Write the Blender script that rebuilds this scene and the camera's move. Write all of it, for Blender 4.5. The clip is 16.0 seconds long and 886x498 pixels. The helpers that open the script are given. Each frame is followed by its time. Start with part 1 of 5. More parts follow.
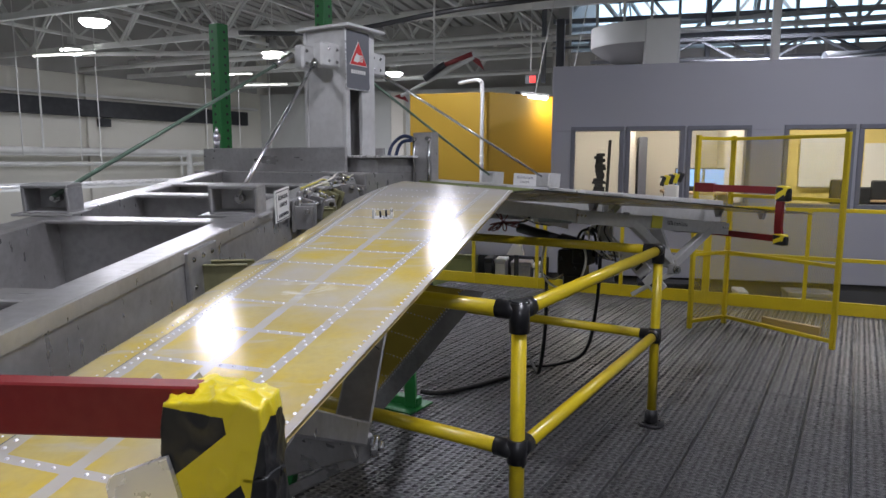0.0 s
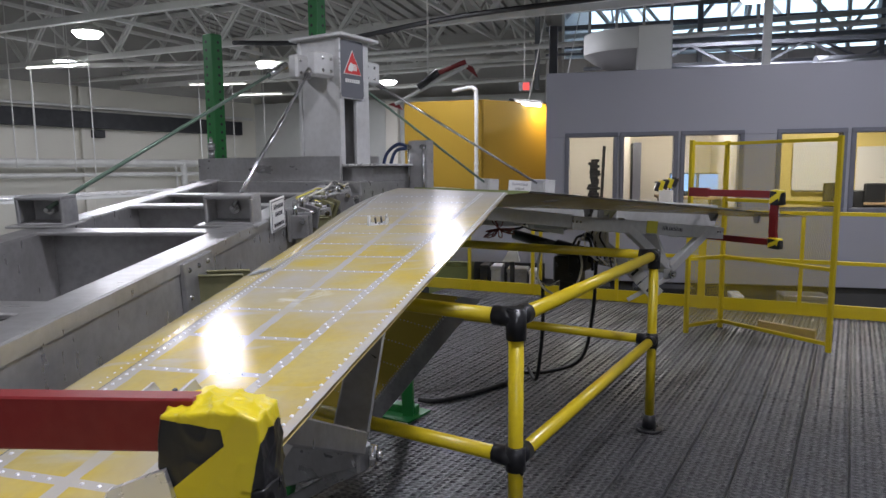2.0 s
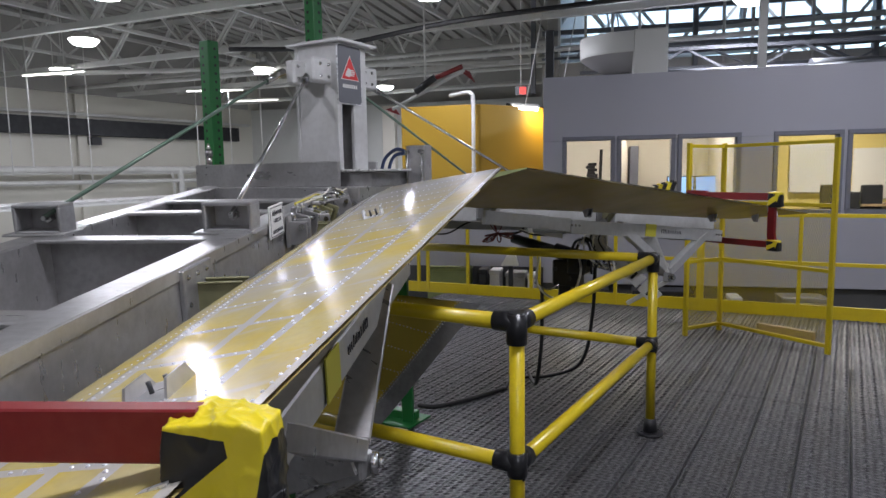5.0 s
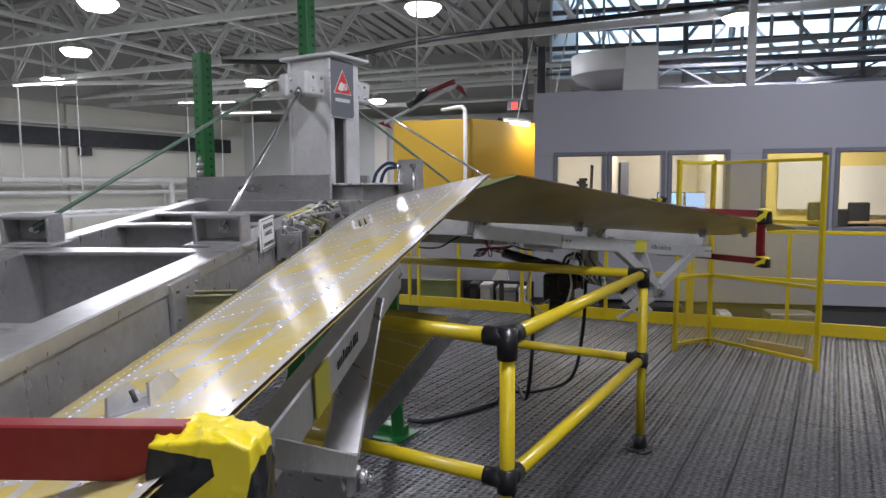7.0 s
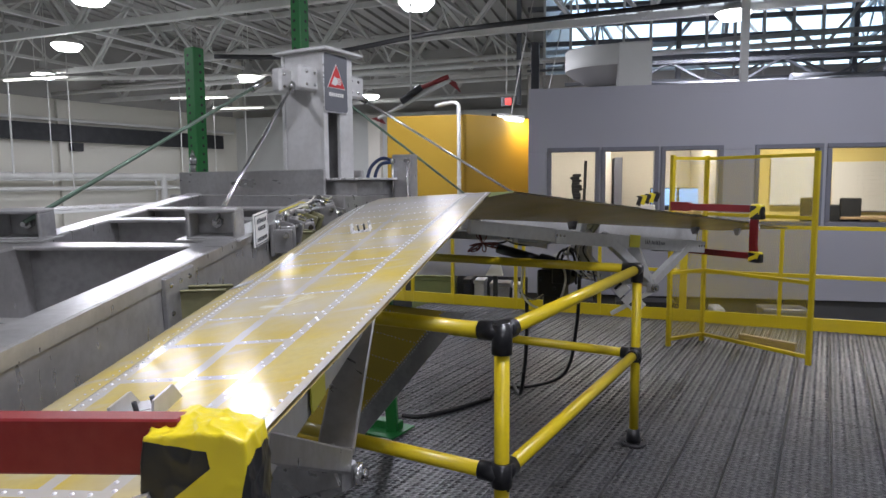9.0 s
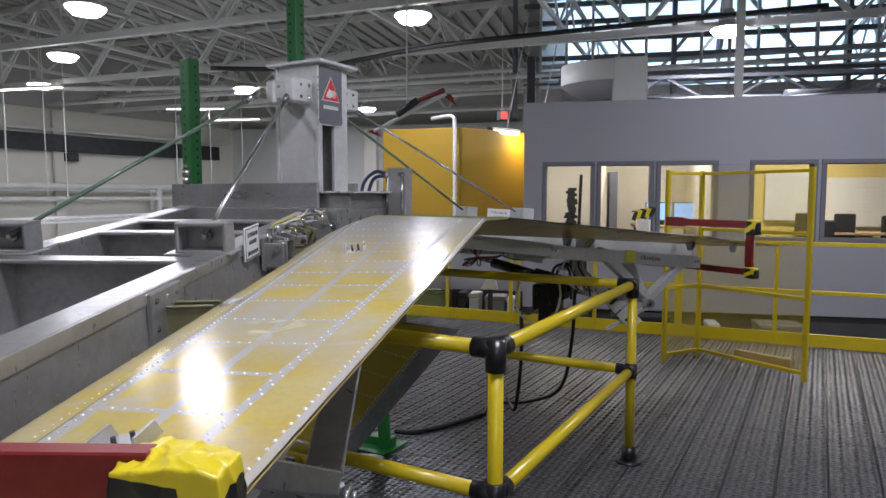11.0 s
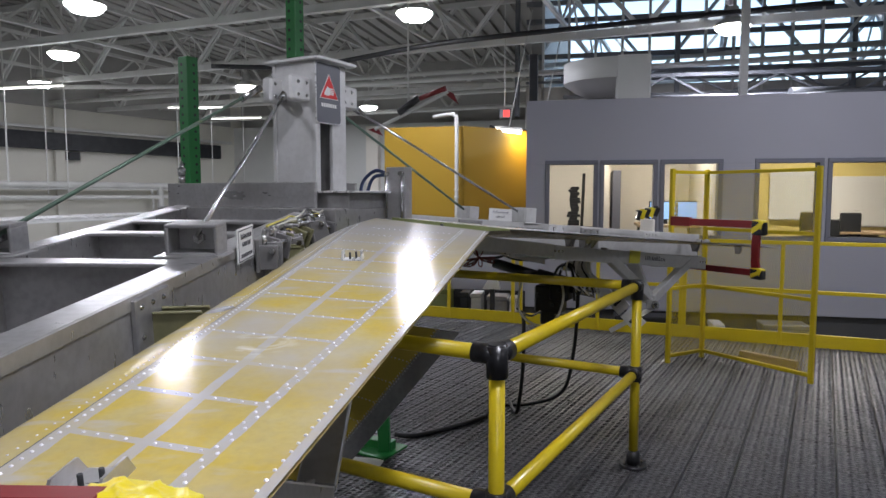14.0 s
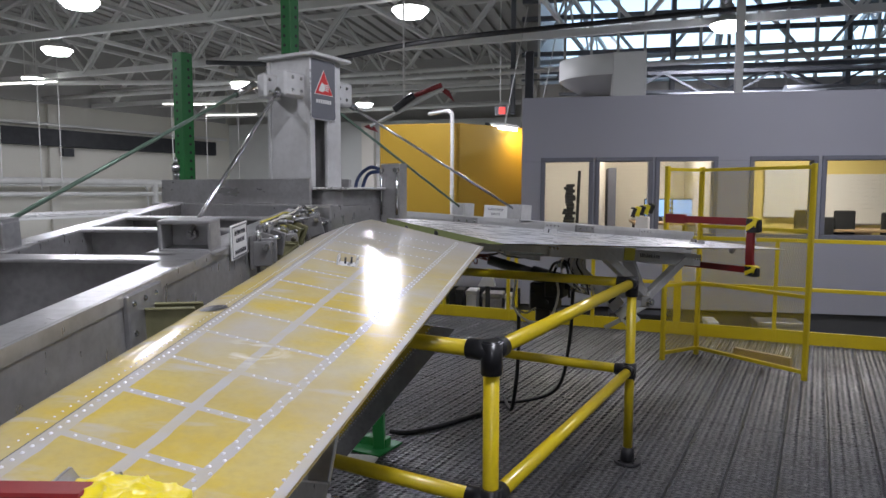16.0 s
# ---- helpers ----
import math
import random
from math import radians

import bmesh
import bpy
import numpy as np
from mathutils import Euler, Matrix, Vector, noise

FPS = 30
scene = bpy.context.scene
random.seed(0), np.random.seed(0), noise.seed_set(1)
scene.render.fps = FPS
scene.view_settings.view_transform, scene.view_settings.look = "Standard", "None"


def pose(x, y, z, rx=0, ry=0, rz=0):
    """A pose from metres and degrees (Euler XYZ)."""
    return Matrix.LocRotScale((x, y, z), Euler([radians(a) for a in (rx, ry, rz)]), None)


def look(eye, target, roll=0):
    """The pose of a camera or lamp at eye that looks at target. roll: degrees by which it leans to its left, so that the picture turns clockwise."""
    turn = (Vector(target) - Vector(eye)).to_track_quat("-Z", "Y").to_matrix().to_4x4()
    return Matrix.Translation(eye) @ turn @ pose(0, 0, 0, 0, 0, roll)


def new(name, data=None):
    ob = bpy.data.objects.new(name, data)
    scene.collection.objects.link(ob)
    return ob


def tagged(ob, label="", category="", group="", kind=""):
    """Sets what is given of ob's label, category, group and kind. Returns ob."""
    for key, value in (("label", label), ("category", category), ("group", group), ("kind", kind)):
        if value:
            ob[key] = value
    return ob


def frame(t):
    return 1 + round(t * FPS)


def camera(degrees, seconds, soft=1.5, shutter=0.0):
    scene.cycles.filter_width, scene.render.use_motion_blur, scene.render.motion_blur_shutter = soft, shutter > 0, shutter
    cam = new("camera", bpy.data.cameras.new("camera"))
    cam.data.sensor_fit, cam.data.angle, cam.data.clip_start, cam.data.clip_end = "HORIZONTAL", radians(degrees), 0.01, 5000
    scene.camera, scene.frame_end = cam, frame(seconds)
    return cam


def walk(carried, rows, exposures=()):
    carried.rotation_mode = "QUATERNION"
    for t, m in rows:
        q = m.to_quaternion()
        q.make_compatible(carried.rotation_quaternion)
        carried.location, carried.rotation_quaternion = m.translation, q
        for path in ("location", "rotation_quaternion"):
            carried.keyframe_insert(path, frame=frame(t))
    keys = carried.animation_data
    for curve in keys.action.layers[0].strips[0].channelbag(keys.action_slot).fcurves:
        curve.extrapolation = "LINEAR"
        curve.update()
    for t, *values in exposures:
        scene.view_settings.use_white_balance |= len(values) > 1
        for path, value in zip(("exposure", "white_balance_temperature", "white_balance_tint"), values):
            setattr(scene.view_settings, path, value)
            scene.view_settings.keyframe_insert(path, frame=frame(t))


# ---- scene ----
cam = camera(67.6, 16.0)
PATH = [
    (0, (-0.03, -0.178, 1.603), (-0.008, 1.804, 1.34), 0.1),
    (0.5, (-0.03, -0.177, 1.605), (-0.005, 1.807, 1.35), -0.2),
    (1, (-0.028, -0.178, 1.605), (-0.002, 1.806, 1.354), -0.4),
    (1.5, (-0.029, -0.178, 1.604), (0.002, 1.806, 1.357), -0.5),
    (2, (-0.031, -0.178, 1.604), (0.004, 1.807, 1.363), -0.5),
    (2.5, (-0.033, -0.177, 1.603), (0.001, 1.809, 1.364), -0.6),
    (3, (-0.032, -0.176, 1.603), (-0.004, 1.809, 1.363), -0.8),
    (3.5, (-0.032, -0.175, 1.604), (-0.005, 1.811, 1.366), -1.0),
    (4, (-0.034, -0.173, 1.603), (0.0, 1.812, 1.366), -1.1),
    (6.5, (-0.039, -0.167, 1.608), (0.021, 1.822, 1.411), -0.5),
    (7, (-0.038, -0.169, 1.608), (0.032, 1.821, 1.421), -0.4),
    (7.5, (-0.041, -0.166, 1.607), (0.037, 1.824, 1.424), -0.3),
    (8, (-0.042, -0.162, 1.606), (0.042, 1.827, 1.414), -0.2),
    (8.5, (-0.045, -0.162, 1.605), (0.044, 1.826, 1.408), -0.3),
    (9, (-0.041, -0.165, 1.603), (0.048, 1.823, 1.404), -0.4),
    (11.5, (-0.03, -0.118, 1.612), (0.076, 1.873, 1.455), 0.1),
    (12, (-0.025, -0.101, 1.614), (0.081, 1.89, 1.454), 0.2),
    (12.5, (-0.021, -0.082, 1.616), (0.087, 1.909, 1.454), 0.2),
    (13, (-0.02, -0.065, 1.618), (0.081, 1.926, 1.451), 0.2),
    (13.5, (-0.021, -0.056, 1.616), (0.074, 1.935, 1.449), 0.1),
    (14, (-0.02, -0.06, 1.616), (0.076, 1.931, 1.45), 0.0),
    (14.5, (-0.019, -0.057, 1.618), (0.081, 1.934, 1.454), 0.0),
    (15, (-0.019, -0.054, 1.616), (0.084, 1.937, 1.454), 0.1),
    (15.5, (-0.017, -0.055, 1.617), (0.089, 1.935, 1.451), 0.1),
    (16, (-0.016, -0.057, 1.613), (0.093, 1.932, 1.439), 0.1),
]
walk(cam, [(t, look(eye, target, roll)) for t, eye, target, roll in PATH],
     exposures=[(0, 1.2), (4.2, 1.22), (6.3, 1.47), (9.2, 1.46), (11.3, 1.27), (16, 1.2)])


# ---------- frames of reference ----------
RIG = pose(-0.172, 3.229, 0, 0, 0, -32.69)     # x aft, y along the span, z up from the deck
HALL = pose(0, 0, 0, 0, 0, -18)                # the hall's own axes
ROOF = pose(0, 0, 0, 0, 0, -24)
WEST = HALL @ pose(-15.98, 22.4, 0, 0, 0, -14.9) @ pose(15.98, -22.4, 0)      # along the far side wall
OFFICE = pose(1.50, 8.66, 0, 0, 0, -14.4)      # along the office front

# ---------- light ----------
world = bpy.data.worlds.new("sky")
scene.world = world
world.use_nodes = True
wn = world.node_tree
sky = wn.nodes.new("ShaderNodeTexSky")
sky.sky_type, sky.sun_disc, sky.sun_elevation, sky.sun_rotation = "NISHITA", False, radians(35), radians(200)
wn.nodes["Background"].inputs["Strength"].default_value = 0.15
wn.links.new(sky.outputs[0], wn.nodes["Background"].inputs[0])


def disc_lamp(m, watts, size, colour=(0.865, 0.87, 1.0)):
    data = bpy.data.lights.new("bay_light", "AREA")
    data.shape, data.size, data.energy, data.color = "DISK", size, watts, colour
    ob = new("bay_light", data)
    ob.matrix_world = m
    return ob


# high bay lamps, in the hall's axes
# those with y < 2, and (-10.0, 3.4), are unseen and added as fill
BAYS = [(-7.8, 8.3), (-10.9, 11.0), (-3.2, 10.0), (1.7, 12.2), (-9.6, 15.6), (-12.9, 18.3), (-14.3, 13.7), (-8.0, 20.2),
        (-5.7, 6.9), (0.6, 1.0), (5.2, 1.2), (-5.5, 0.0), (1.5, -3.5), (2.6, 6.0), (-10.0, 3.4)]
BAY_Z = 4.4

# ---------- materials ----------


def material(name, colour, rough=0.5, metal=0.0, spots=(), bump=0.0, bump_scale=40.0, grain=(), coat=0.0, glow=0.0):
    """spots: (scale, detail, amount, other colour) layers; grain: (x, y, z stretch) of a fine streak that varies the gloss."""
    m = bpy.data.materials.new(name)
    m.use_nodes = True
    nt = m.node_tree
    b = nt.nodes["Principled BSDF"]
    b.inputs["Roughness"].default_value, b.inputs["Metallic"].default_value = rough, metal
    b.inputs["Coat Weight"].default_value = coat
    tc = nt.nodes.new("ShaderNodeTexCoord")
    last = None
    rgb = nt.nodes.new("ShaderNodeRGB")
    rgb.outputs[0].default_value = (*colour, 1)
    last = rgb.outputs[0]
    for scale, detail, amount, other in spots:
        no = nt.nodes.new("ShaderNodeTexNoise")
        no.inputs["Scale"].default_value, no.inputs["Detail"].default_value = scale, detail
        nt.links.new(tc.outputs["Object"], no.inputs["Vector"])
        ra = nt.nodes.new("ShaderNodeMapRange")
        ra.inputs[1].default_value, ra.inputs[2].default_value = 0.42, 0.68
        ra.inputs[3].default_value, ra.inputs[4].default_value = 0, amount
        nt.links.new(no.outputs[0], ra.inputs[0])
        mix = nt.nodes.new("ShaderNodeMix")
        mix.data_type = "RGBA"
        nt.links.new(ra.outputs[0], mix.inputs[0])
        nt.links.new(last, mix.inputs[6])
        mix.inputs[7].default_value = (*other, 1)
        last = mix.outputs[2]
    nt.links.new(last, b.inputs["Base Color"])
    if grain:
        mp = nt.nodes.new("ShaderNodeMapping")
        mp.inputs["Scale"].default_value = grain
        nt.links.new(tc.outputs["Object"], mp.inputs[0])
        no = nt.nodes.new("ShaderNodeTexNoise")
        no.inputs["Scale"].default_value, no.inputs["Detail"].default_value = 1.0, 4
        nt.links.new(mp.outputs[0], no.inputs["Vector"])
        ra = nt.nodes.new("ShaderNodeMapRange")
        ra.inputs[1].default_value, ra.inputs[2].default_value = 0.3, 0.7
        ra.inputs[3].default_value, ra.inputs[4].default_value = max(rough * 0.8, 0.04), min(rough * 1.3, 1)
        nt.links.new(no.outputs[0], ra.inputs[0])
        nt.links.new(ra.outputs[0], b.inputs["Roughness"])
    if bump:
        no = nt.nodes.new("ShaderNodeTexNoise")
        no.inputs["Scale"].default_value, no.inputs["Detail"].default_value = bump_scale, 3
        nt.links.new(tc.outputs["Object"], no.inputs["Vector"])
        bu = nt.nodes.new("ShaderNodeBump")
        bu.inputs["Strength"].default_value, bu.inputs["Distance"].default_value = bump, 0.004
        nt.links.new(no.outputs[0], bu.inputs["Height"])
        nt.links.new(bu.outputs[0], b.inputs["Normal"])
    if glow:
        b.inputs["Emission Color"].default_value = (*colour, 1)
        b.inputs["Emission Strength"].default_value = glow
    return m


ALU = material("worn_aluminium", (0.52, 0.515, 0.51), 0.32, 0.72, [(3, 7, 0.75, (0.36, 0.345, 0.33)), (14, 6, 0.3, (0.68, 0.68, 0.69)), (55, 4, 0.25, (0.3, 0.29, 0.28))], 0.03, 30, (5, 40, 14))
ALU_DULL = material("dull_aluminium", (0.42, 0.42, 0.42), 0.42, 0.7, [(3, 7, 0.8, (0.24, 0.23, 0.22)), (40, 4, 0.3, (0.2, 0.19, 0.19)), (9, 5, 0.2, (0.52, 0.51, 0.49))], 0.02, 40, (14, 14, 30))
ALU_BRIGHT = material("bright_aluminium", (0.8, 0.8, 0.81), 0.28, 0.45, [(3, 6, 0.5, (0.6, 0.58, 0.5)), (9, 5, 0.4, (0.5, 0.5, 0.5))], 0.03, 80, (50, 6, 50))
ALU_PALE = material("satin_aluminium", (0.62, 0.62, 0.61), 0.42, 0.25, [(4, 6, 0.5, (0.46, 0.45, 0.43)), (30, 5, 0.2, (0.36, 0.35, 0.34))], 0.02, 40, (14, 30, 14))
RIVET = material("rivet_metal", (0.66, 0.66, 0.69), 0.3, 0.45)
PRIMER_DARK = material("dark_green_primer", (0.23, 0.22, 0.115), 0.45, 0.15, [(14, 5, 0.5, (0.1, 0.1, 0.05))], 0.04, 60)
STEEL = material("polished_steel", (0.62, 0.62, 0.62), 0.2, 1.0, [(14, 4, 0.4, (0.42, 0.42, 0.41))])
STEEL_GREEN = material("greenish_coated_steel", (0.13, 0.2, 0.15), 0.35, 0.3, [(9, 4, 0.5, (0.2, 0.26, 0.21))])
RAIL = material("yellow_rail_plastic", (0.62, 0.47, 0.012), 0.3, 0.0, [(6, 5, 0.35, (0.54, 0.4, 0.02)), (60, 3, 0.15, (0.4, 0.3, 0.03))], 0.03, 120, coat=0.15)
BLACK = material("black_plastic", (0.012, 0.012, 0.014), 0.3, 0.0, [(20, 4, 0.4, (0.03, 0.03, 0.03))])
RUBBER = material("black_rubber", (0.015, 0.015, 0.016), 0.55)
RED = material("red_paint", (0.19, 0.007, 0.009), 0.45, 0.0, [(9, 6, 0.4, (0.15, 0.008, 0.01)), (60, 3, 0.12, (0.3, 0.06, 0.05))], 0.04, 90)
TAPE_Y = material("yellow_tape", (0.75, 0.62, 0.02), 0.28, 0.0, [(12, 4, 0.3, (0.55, 0.44, 0.02))], 0.25, 30, coat=0.3)
TAPE_K = material("black_tape", (0.01, 0.01, 0.011), 0.3, 0.0, [(12, 4, 0.3, (0.03, 0.03, 0.03))], 0.25, 30, coat=0.2)
GREEN = material("green_steel_paint", (0.02, 0.19, 0.045), 0.42, 0.0, [(5, 5, 0.4, (0.015, 0.13, 0.035))], 0.05, 60)
PRIMER = material("green_primer", (0.22, 0.25, 0.1), 0.5, 0.0, [(8, 6, 0.5, (0.18, 0.2, 0.08))], 0.04, 60)
OLIVE = material("olive_primed_underside", (0.54, 0.42, 0.18), 0.26, 0.25, [(2.2, 6, 0.6, (0.24, 0.185, 0.08)), (9, 5, 0.35, (0.52, 0.4, 0.1))], 0.03, 60)
PALE_YELLOW = material("pale_yellow_wall", (0.74, 0.6, 0.22), 0.7, 0.0, [(1.5, 4, 0.15, (0.68, 0.55, 0.2))])
GREYWALL = material("grey_wall_paint", (0.34, 0.34, 0.385), 0.6, 0.0, [(1.2, 5, 0.15, (0.31, 0.31, 0.35))], 0.05, 120)
FRAME_GREY = material("window_frame_grey", (0.16, 0.165, 0.2), 0.5, 0.0, [(9, 4, 0.2, (0.13, 0.135, 0.16))])
WALL_CREAM = material("cream_hall_wall", (0.7, 0.68, 0.6), 0.6, 0.0, [(0.8, 5, 0.3, (0.62, 0.6, 0.53)), (7, 4, 0.1, (0.74, 0.72, 0.65))], 0.05, 60)
WHITE = material("white_wall", (0.57, 0.575, 0.55), 0.6, 0.0, [(0.8, 5, 0.3, (0.54, 0.54, 0.51)), (7, 4, 0.1, (0.66, 0.66, 0.64))], 0.05, 60)
CREAM = material("cream_wall", (0.74, 0.7, 0.62), 0.7, 0.0, [(1.5, 4, 0.15, (0.68, 0.64, 0.56))])
YWALL = material("mustard_wall", (0.31, 0.185, 0.007), 0.55, 0.0, [(1.1, 5, 0.25, (0.27, 0.16, 0.007))], 0.05, 80)
TRUSS = material("pale_steel_paint", (0.68, 0.68, 0.65), 0.55, 0.0, [(2, 5, 0.4, (0.5, 0.49, 0.46))], 0.04, 40)
DECKING = material("roof_decking", (0.42, 0.41, 0.385), 0.7, 0.0, [(1, 5, 0.3, (0.3, 0.295, 0.275)), (9, 4, 0.15, (0.36, 0.35, 0.33))])
DARK = material("dark_steel", (0.03, 0.032, 0.035), 0.5, 0.3, [(5, 4, 0.4, (0.06, 0.06, 0.065))])
OLD_STEEL = material("weathered_blue_steel", (0.17, 0.18, 0.2), 0.5, 0.2, [(4, 5, 0.5, (0.11, 0.12, 0.135)), (30, 4, 0.2, (0.24, 0.24, 0.25))])
FLOORM = material("galvanised_plank", (0.095, 0.095, 0.1), 0.42, 0.7, [(3, 6, 0.7, (0.06, 0.058, 0.055)), (40, 4, 0.6, (0.26, 0.26, 0.26))], 0.1, 90, (60, 4, 60))
# dark floor colour, also painted on recess backs and under the deck as shade
GROUND = material("concrete_and_painted_shade", (0.07, 0.07, 0.07), 0.8, 0.0, [(2, 6, 0.4, (0.05, 0.05, 0.05))])
SHOPFLOOR = material("pale_epoxy_floor", (0.5, 0.52, 0.5), 0.35, 0.0, [(0.7, 5, 0.3, (0.42, 0.43, 0.42))])
LAMP = material("lamp_glow", (0.95, 0.97, 1.0), 0.5, glow=5.0)
TUBE = material("tube_glow", (1.0, 0.98, 0.94), 0.5, glow=1.1)
EXIT = material("exit_sign_red", (0.9, 0.05, 0.04), 0.5, glow=0.5)
SIGN = material("sign_grey", (0.13, 0.135, 0.15), 0.4, 0.0, [(15, 4, 0.15, (0.17, 0.17, 0.19))])
SIGN_RED = material("sign_red", (0.6, 0.03, 0.03), 0.4)
PAPER = material("white_placard", (0.72, 0.72, 0.7), 0.45, 0.0, [(20, 4, 0.15, (0.6, 0.6, 0.58))])
INK = material("ink", (0.05, 0.05, 0.06), 0.5)
WOOD = material("plain_wood", (0.42, 0.3, 0.17), 0.6, 0.0, [(10, 6, 0.4, (0.32, 0.22, 0.12))], 0.1, 80)
HOSE = material("blue_hose", (0.02, 0.035, 0.09), 0.35)
WIRE_RED = material("red_wire", (0.16, 0.03, 0.025), 0.5)
WIRE_W = material("pale_wire", (0.62, 0.6, 0.52), 0.5)
WIRE_Y = material("yellow_wire", (0.6, 0.52, 0.1), 0.5)
SCREEN = material("lit_monitor", (0.25, 0.45, 0.85), 0.3, glow=0.35)
STICKER = material("yellow_sticker", (0.72, 0.66, 0.08), 0.5)
GLASS = bpy.data.materials.new("window_glass")
GLASS.use_nodes = True
gb = GLASS.node_tree.nodes["Principled BSDF"]
gb.inputs["Transmission Weight"].default_value, gb.inputs["Roughness"].default_value, gb.inputs["IOR"].default_value = 1.0, 0.0, 1.1


SMEAR = (0.226, 1.597)      # chord and span


def skin_material():
    """Yellow primer in panels between bare strips along spars and ribs; x is the chord, y the span of the surface."""
    m = material("yellow_primed_skin", (0.52, 0.395, 0.085), 0.15, 0.0, [(2.5, 7, 0.6, (0.4, 0.33, 0.13)), (11, 6, 0.4, (0.56, 0.41, 0.06)), (34, 5, 0.35, (0.42, 0.36, 0.17)), (6.5, 8, 0.55, (0.46, 0.42, 0.27)), (4, 9, 0.3, (0.36, 0.25, 0.06)), (90, 3, 0.15, (0.3, 0.24, 0.1))], 0.08, 14, (7, 16, 9), 0.0)
    nt = m.node_tree
    b = nt.nodes["Principled BSDF"]
    b.inputs["Specular IOR Level"].default_value = 0.07
    N = nt.nodes.new
    old = b.inputs["Base Color"].links[0].from_socket
    tc = N("ShaderNodeTexCoord")
    sep = N("ShaderNodeSeparateXYZ")
    nt.links.new(tc.outputs["Object"], sep.inputs[0])

    def mth(op, a, c, d=None):
        n = N("ShaderNodeMath")
        n.operation = op
        for i, v in enumerate((a, c, d)):
            if v is None:
                continue
            if isinstance(v, (int, float)):
                n.inputs[i].default_value = v
            else:
                nt.links.new(v, n.inputs[i])
        return n.outputs[0]
    v = sep.outputs[0]
    u = mth("ABSOLUTE", sep.outputs[1], 0)
    wob = N("ShaderNodeTexNoise")
    wob.inputs["Scale"].default_value, wob.inputs["Detail"].default_value = 18, 6
    nt.links.new(tc.outputs["Object"], wob.inputs["Vector"])
    w = mth("MULTIPLY", mth("SUBTRACT", wob.outputs[0], 0.5), 0.009)
    chord = mth("MULTIPLY_ADD", u, -0.1548, 0.7395)

    def band(centre, half):
        return mth("LESS_THAN", mth("ABSOLUTE", mth("SUBTRACT", mth("ADD", v, w), centre), 0), half)
    q = mth("SUBTRACT", mth("SUBTRACT", u, mth("MULTIPLY", v, 0.3)), 0.285)
    k = mth("DIVIDE", mth("SUBTRACT", 0.1745, mth("SQRT", mth("MULTIPLY_ADD", q, -0.0028, 0.03045), 0)), 0.0014)
    k = mth("FRACT", mth("ADD", mth("ADD", k, 20.5), mth("MULTIPLY", w, 2)), 0)
    rib = mth("LESS_THAN", mth("ABSOLUTE", mth("SUBTRACT", k, 0.5), 0), 0.05)
    front, rear = mth("MULTIPLY_ADD", u, -0.043, 0.149), mth("SUBTRACT", chord, 0.118)
    rib = mth("MULTIPLY", rib, mth("MULTIPLY", mth("GREATER_THAN", v, front), mth("LESS_THAN", v, rear)))
    tot = mth("MAXIMUM", band(mth("ADD", front, 0.002), 0.0135), mth("MAXIMUM", band(rear, 0.0105), mth("MAXIMUM", band(mth("MULTIPLY_ADD", u, -0.093, 0.387), 0.0105), mth("MAXIMUM", rib, mth("GREATER_THAN", mth("SUBTRACT", v, chord), -0.016)))))
    # a pale rubbed smear on one panel
    far = mth("ADD", mth("POWER", mth("DIVIDE", mth("SUBTRACT", v, SMEAR[0]), 0.09), 2), mth("POWER", mth("DIVIDE", mth("SUBTRACT", u, SMEAR[1]), 0.09), 2))
    wisp = N("ShaderNodeTexNoise")
    wisp.inputs["Scale"].default_value, wisp.inputs["Detail"].default_value, wisp.inputs["Distortion"].default_value = 12, 6, 1.2
    nt.links.new(tc.outputs["Object"], wisp.inputs["Vector"])
    wr = N("ShaderNodeMapRange")
    for i, val in ((1, 0.48), (2, 0.66), (3, 0.0), (4, 0.85)):
        wr.inputs[i].default_value = val
    nt.links.new(wisp.outputs[0], wr.inputs[0])
    smear = mth("MULTIPLY", wr.outputs[0], mth("SUBTRACT", 1.0, mth("MINIMUM", far, 1.0)))
    worn = N("ShaderNodeTexNoise")
    worn.inputs["Scale"].default_value, worn.inputs["Detail"].default_value = 2.6, 7
    nt.links.new(tc.outputs["Object"], worn.inputs["Vector"])
    ra = N("ShaderNodeMapRange")
    for i, val in ((1, 0.47), (2, 0.72), (3, 0.0), (4, 0.75)):
        ra.inputs[i].default_value = val
    nt.links.new(worn.outputs[0], ra.inputs[0])
    # the root end is rubbed bare
    root = N("ShaderNodeMapRange")
    for i, val in ((1, 1.15), (2, 0.05), (3, 0.0), (4, 0.8)):
        root.inputs[i].default_value = val
    nt.links.new(mth("ADD", u, mth("MULTIPLY", w, 18)), root.inputs[0])
    # rubbed scuffs, long across the chord, and strips that are partly stained over
    sm = N("ShaderNodeMapping")
    sm.inputs["Scale"].default_value, sm.inputs["Rotation"].default_value = (5, 16, 5), (0, 0, 0.5)
    nt.links.new(tc.outputs["Object"], sm.inputs[0])
    sc = N("ShaderNodeTexNoise")
    sc.inputs["Scale"].default_value, sc.inputs["Detail"].default_value = 1.0, 8
    nt.links.new(sm.outputs[0], sc.inputs["Vector"])
    sr = N("ShaderNodeMapRange")
    for i, val in ((1, 0.56), (2, 0.7), (3, 0.0), (4, 0.65)):
        sr.inputs[i].default_value = val
    nt.links.new(sc.outputs[0], sr.inputs[0])
    stain = mth("MULTIPLY_ADD", sc.outputs[0], -0.9, 1.22)
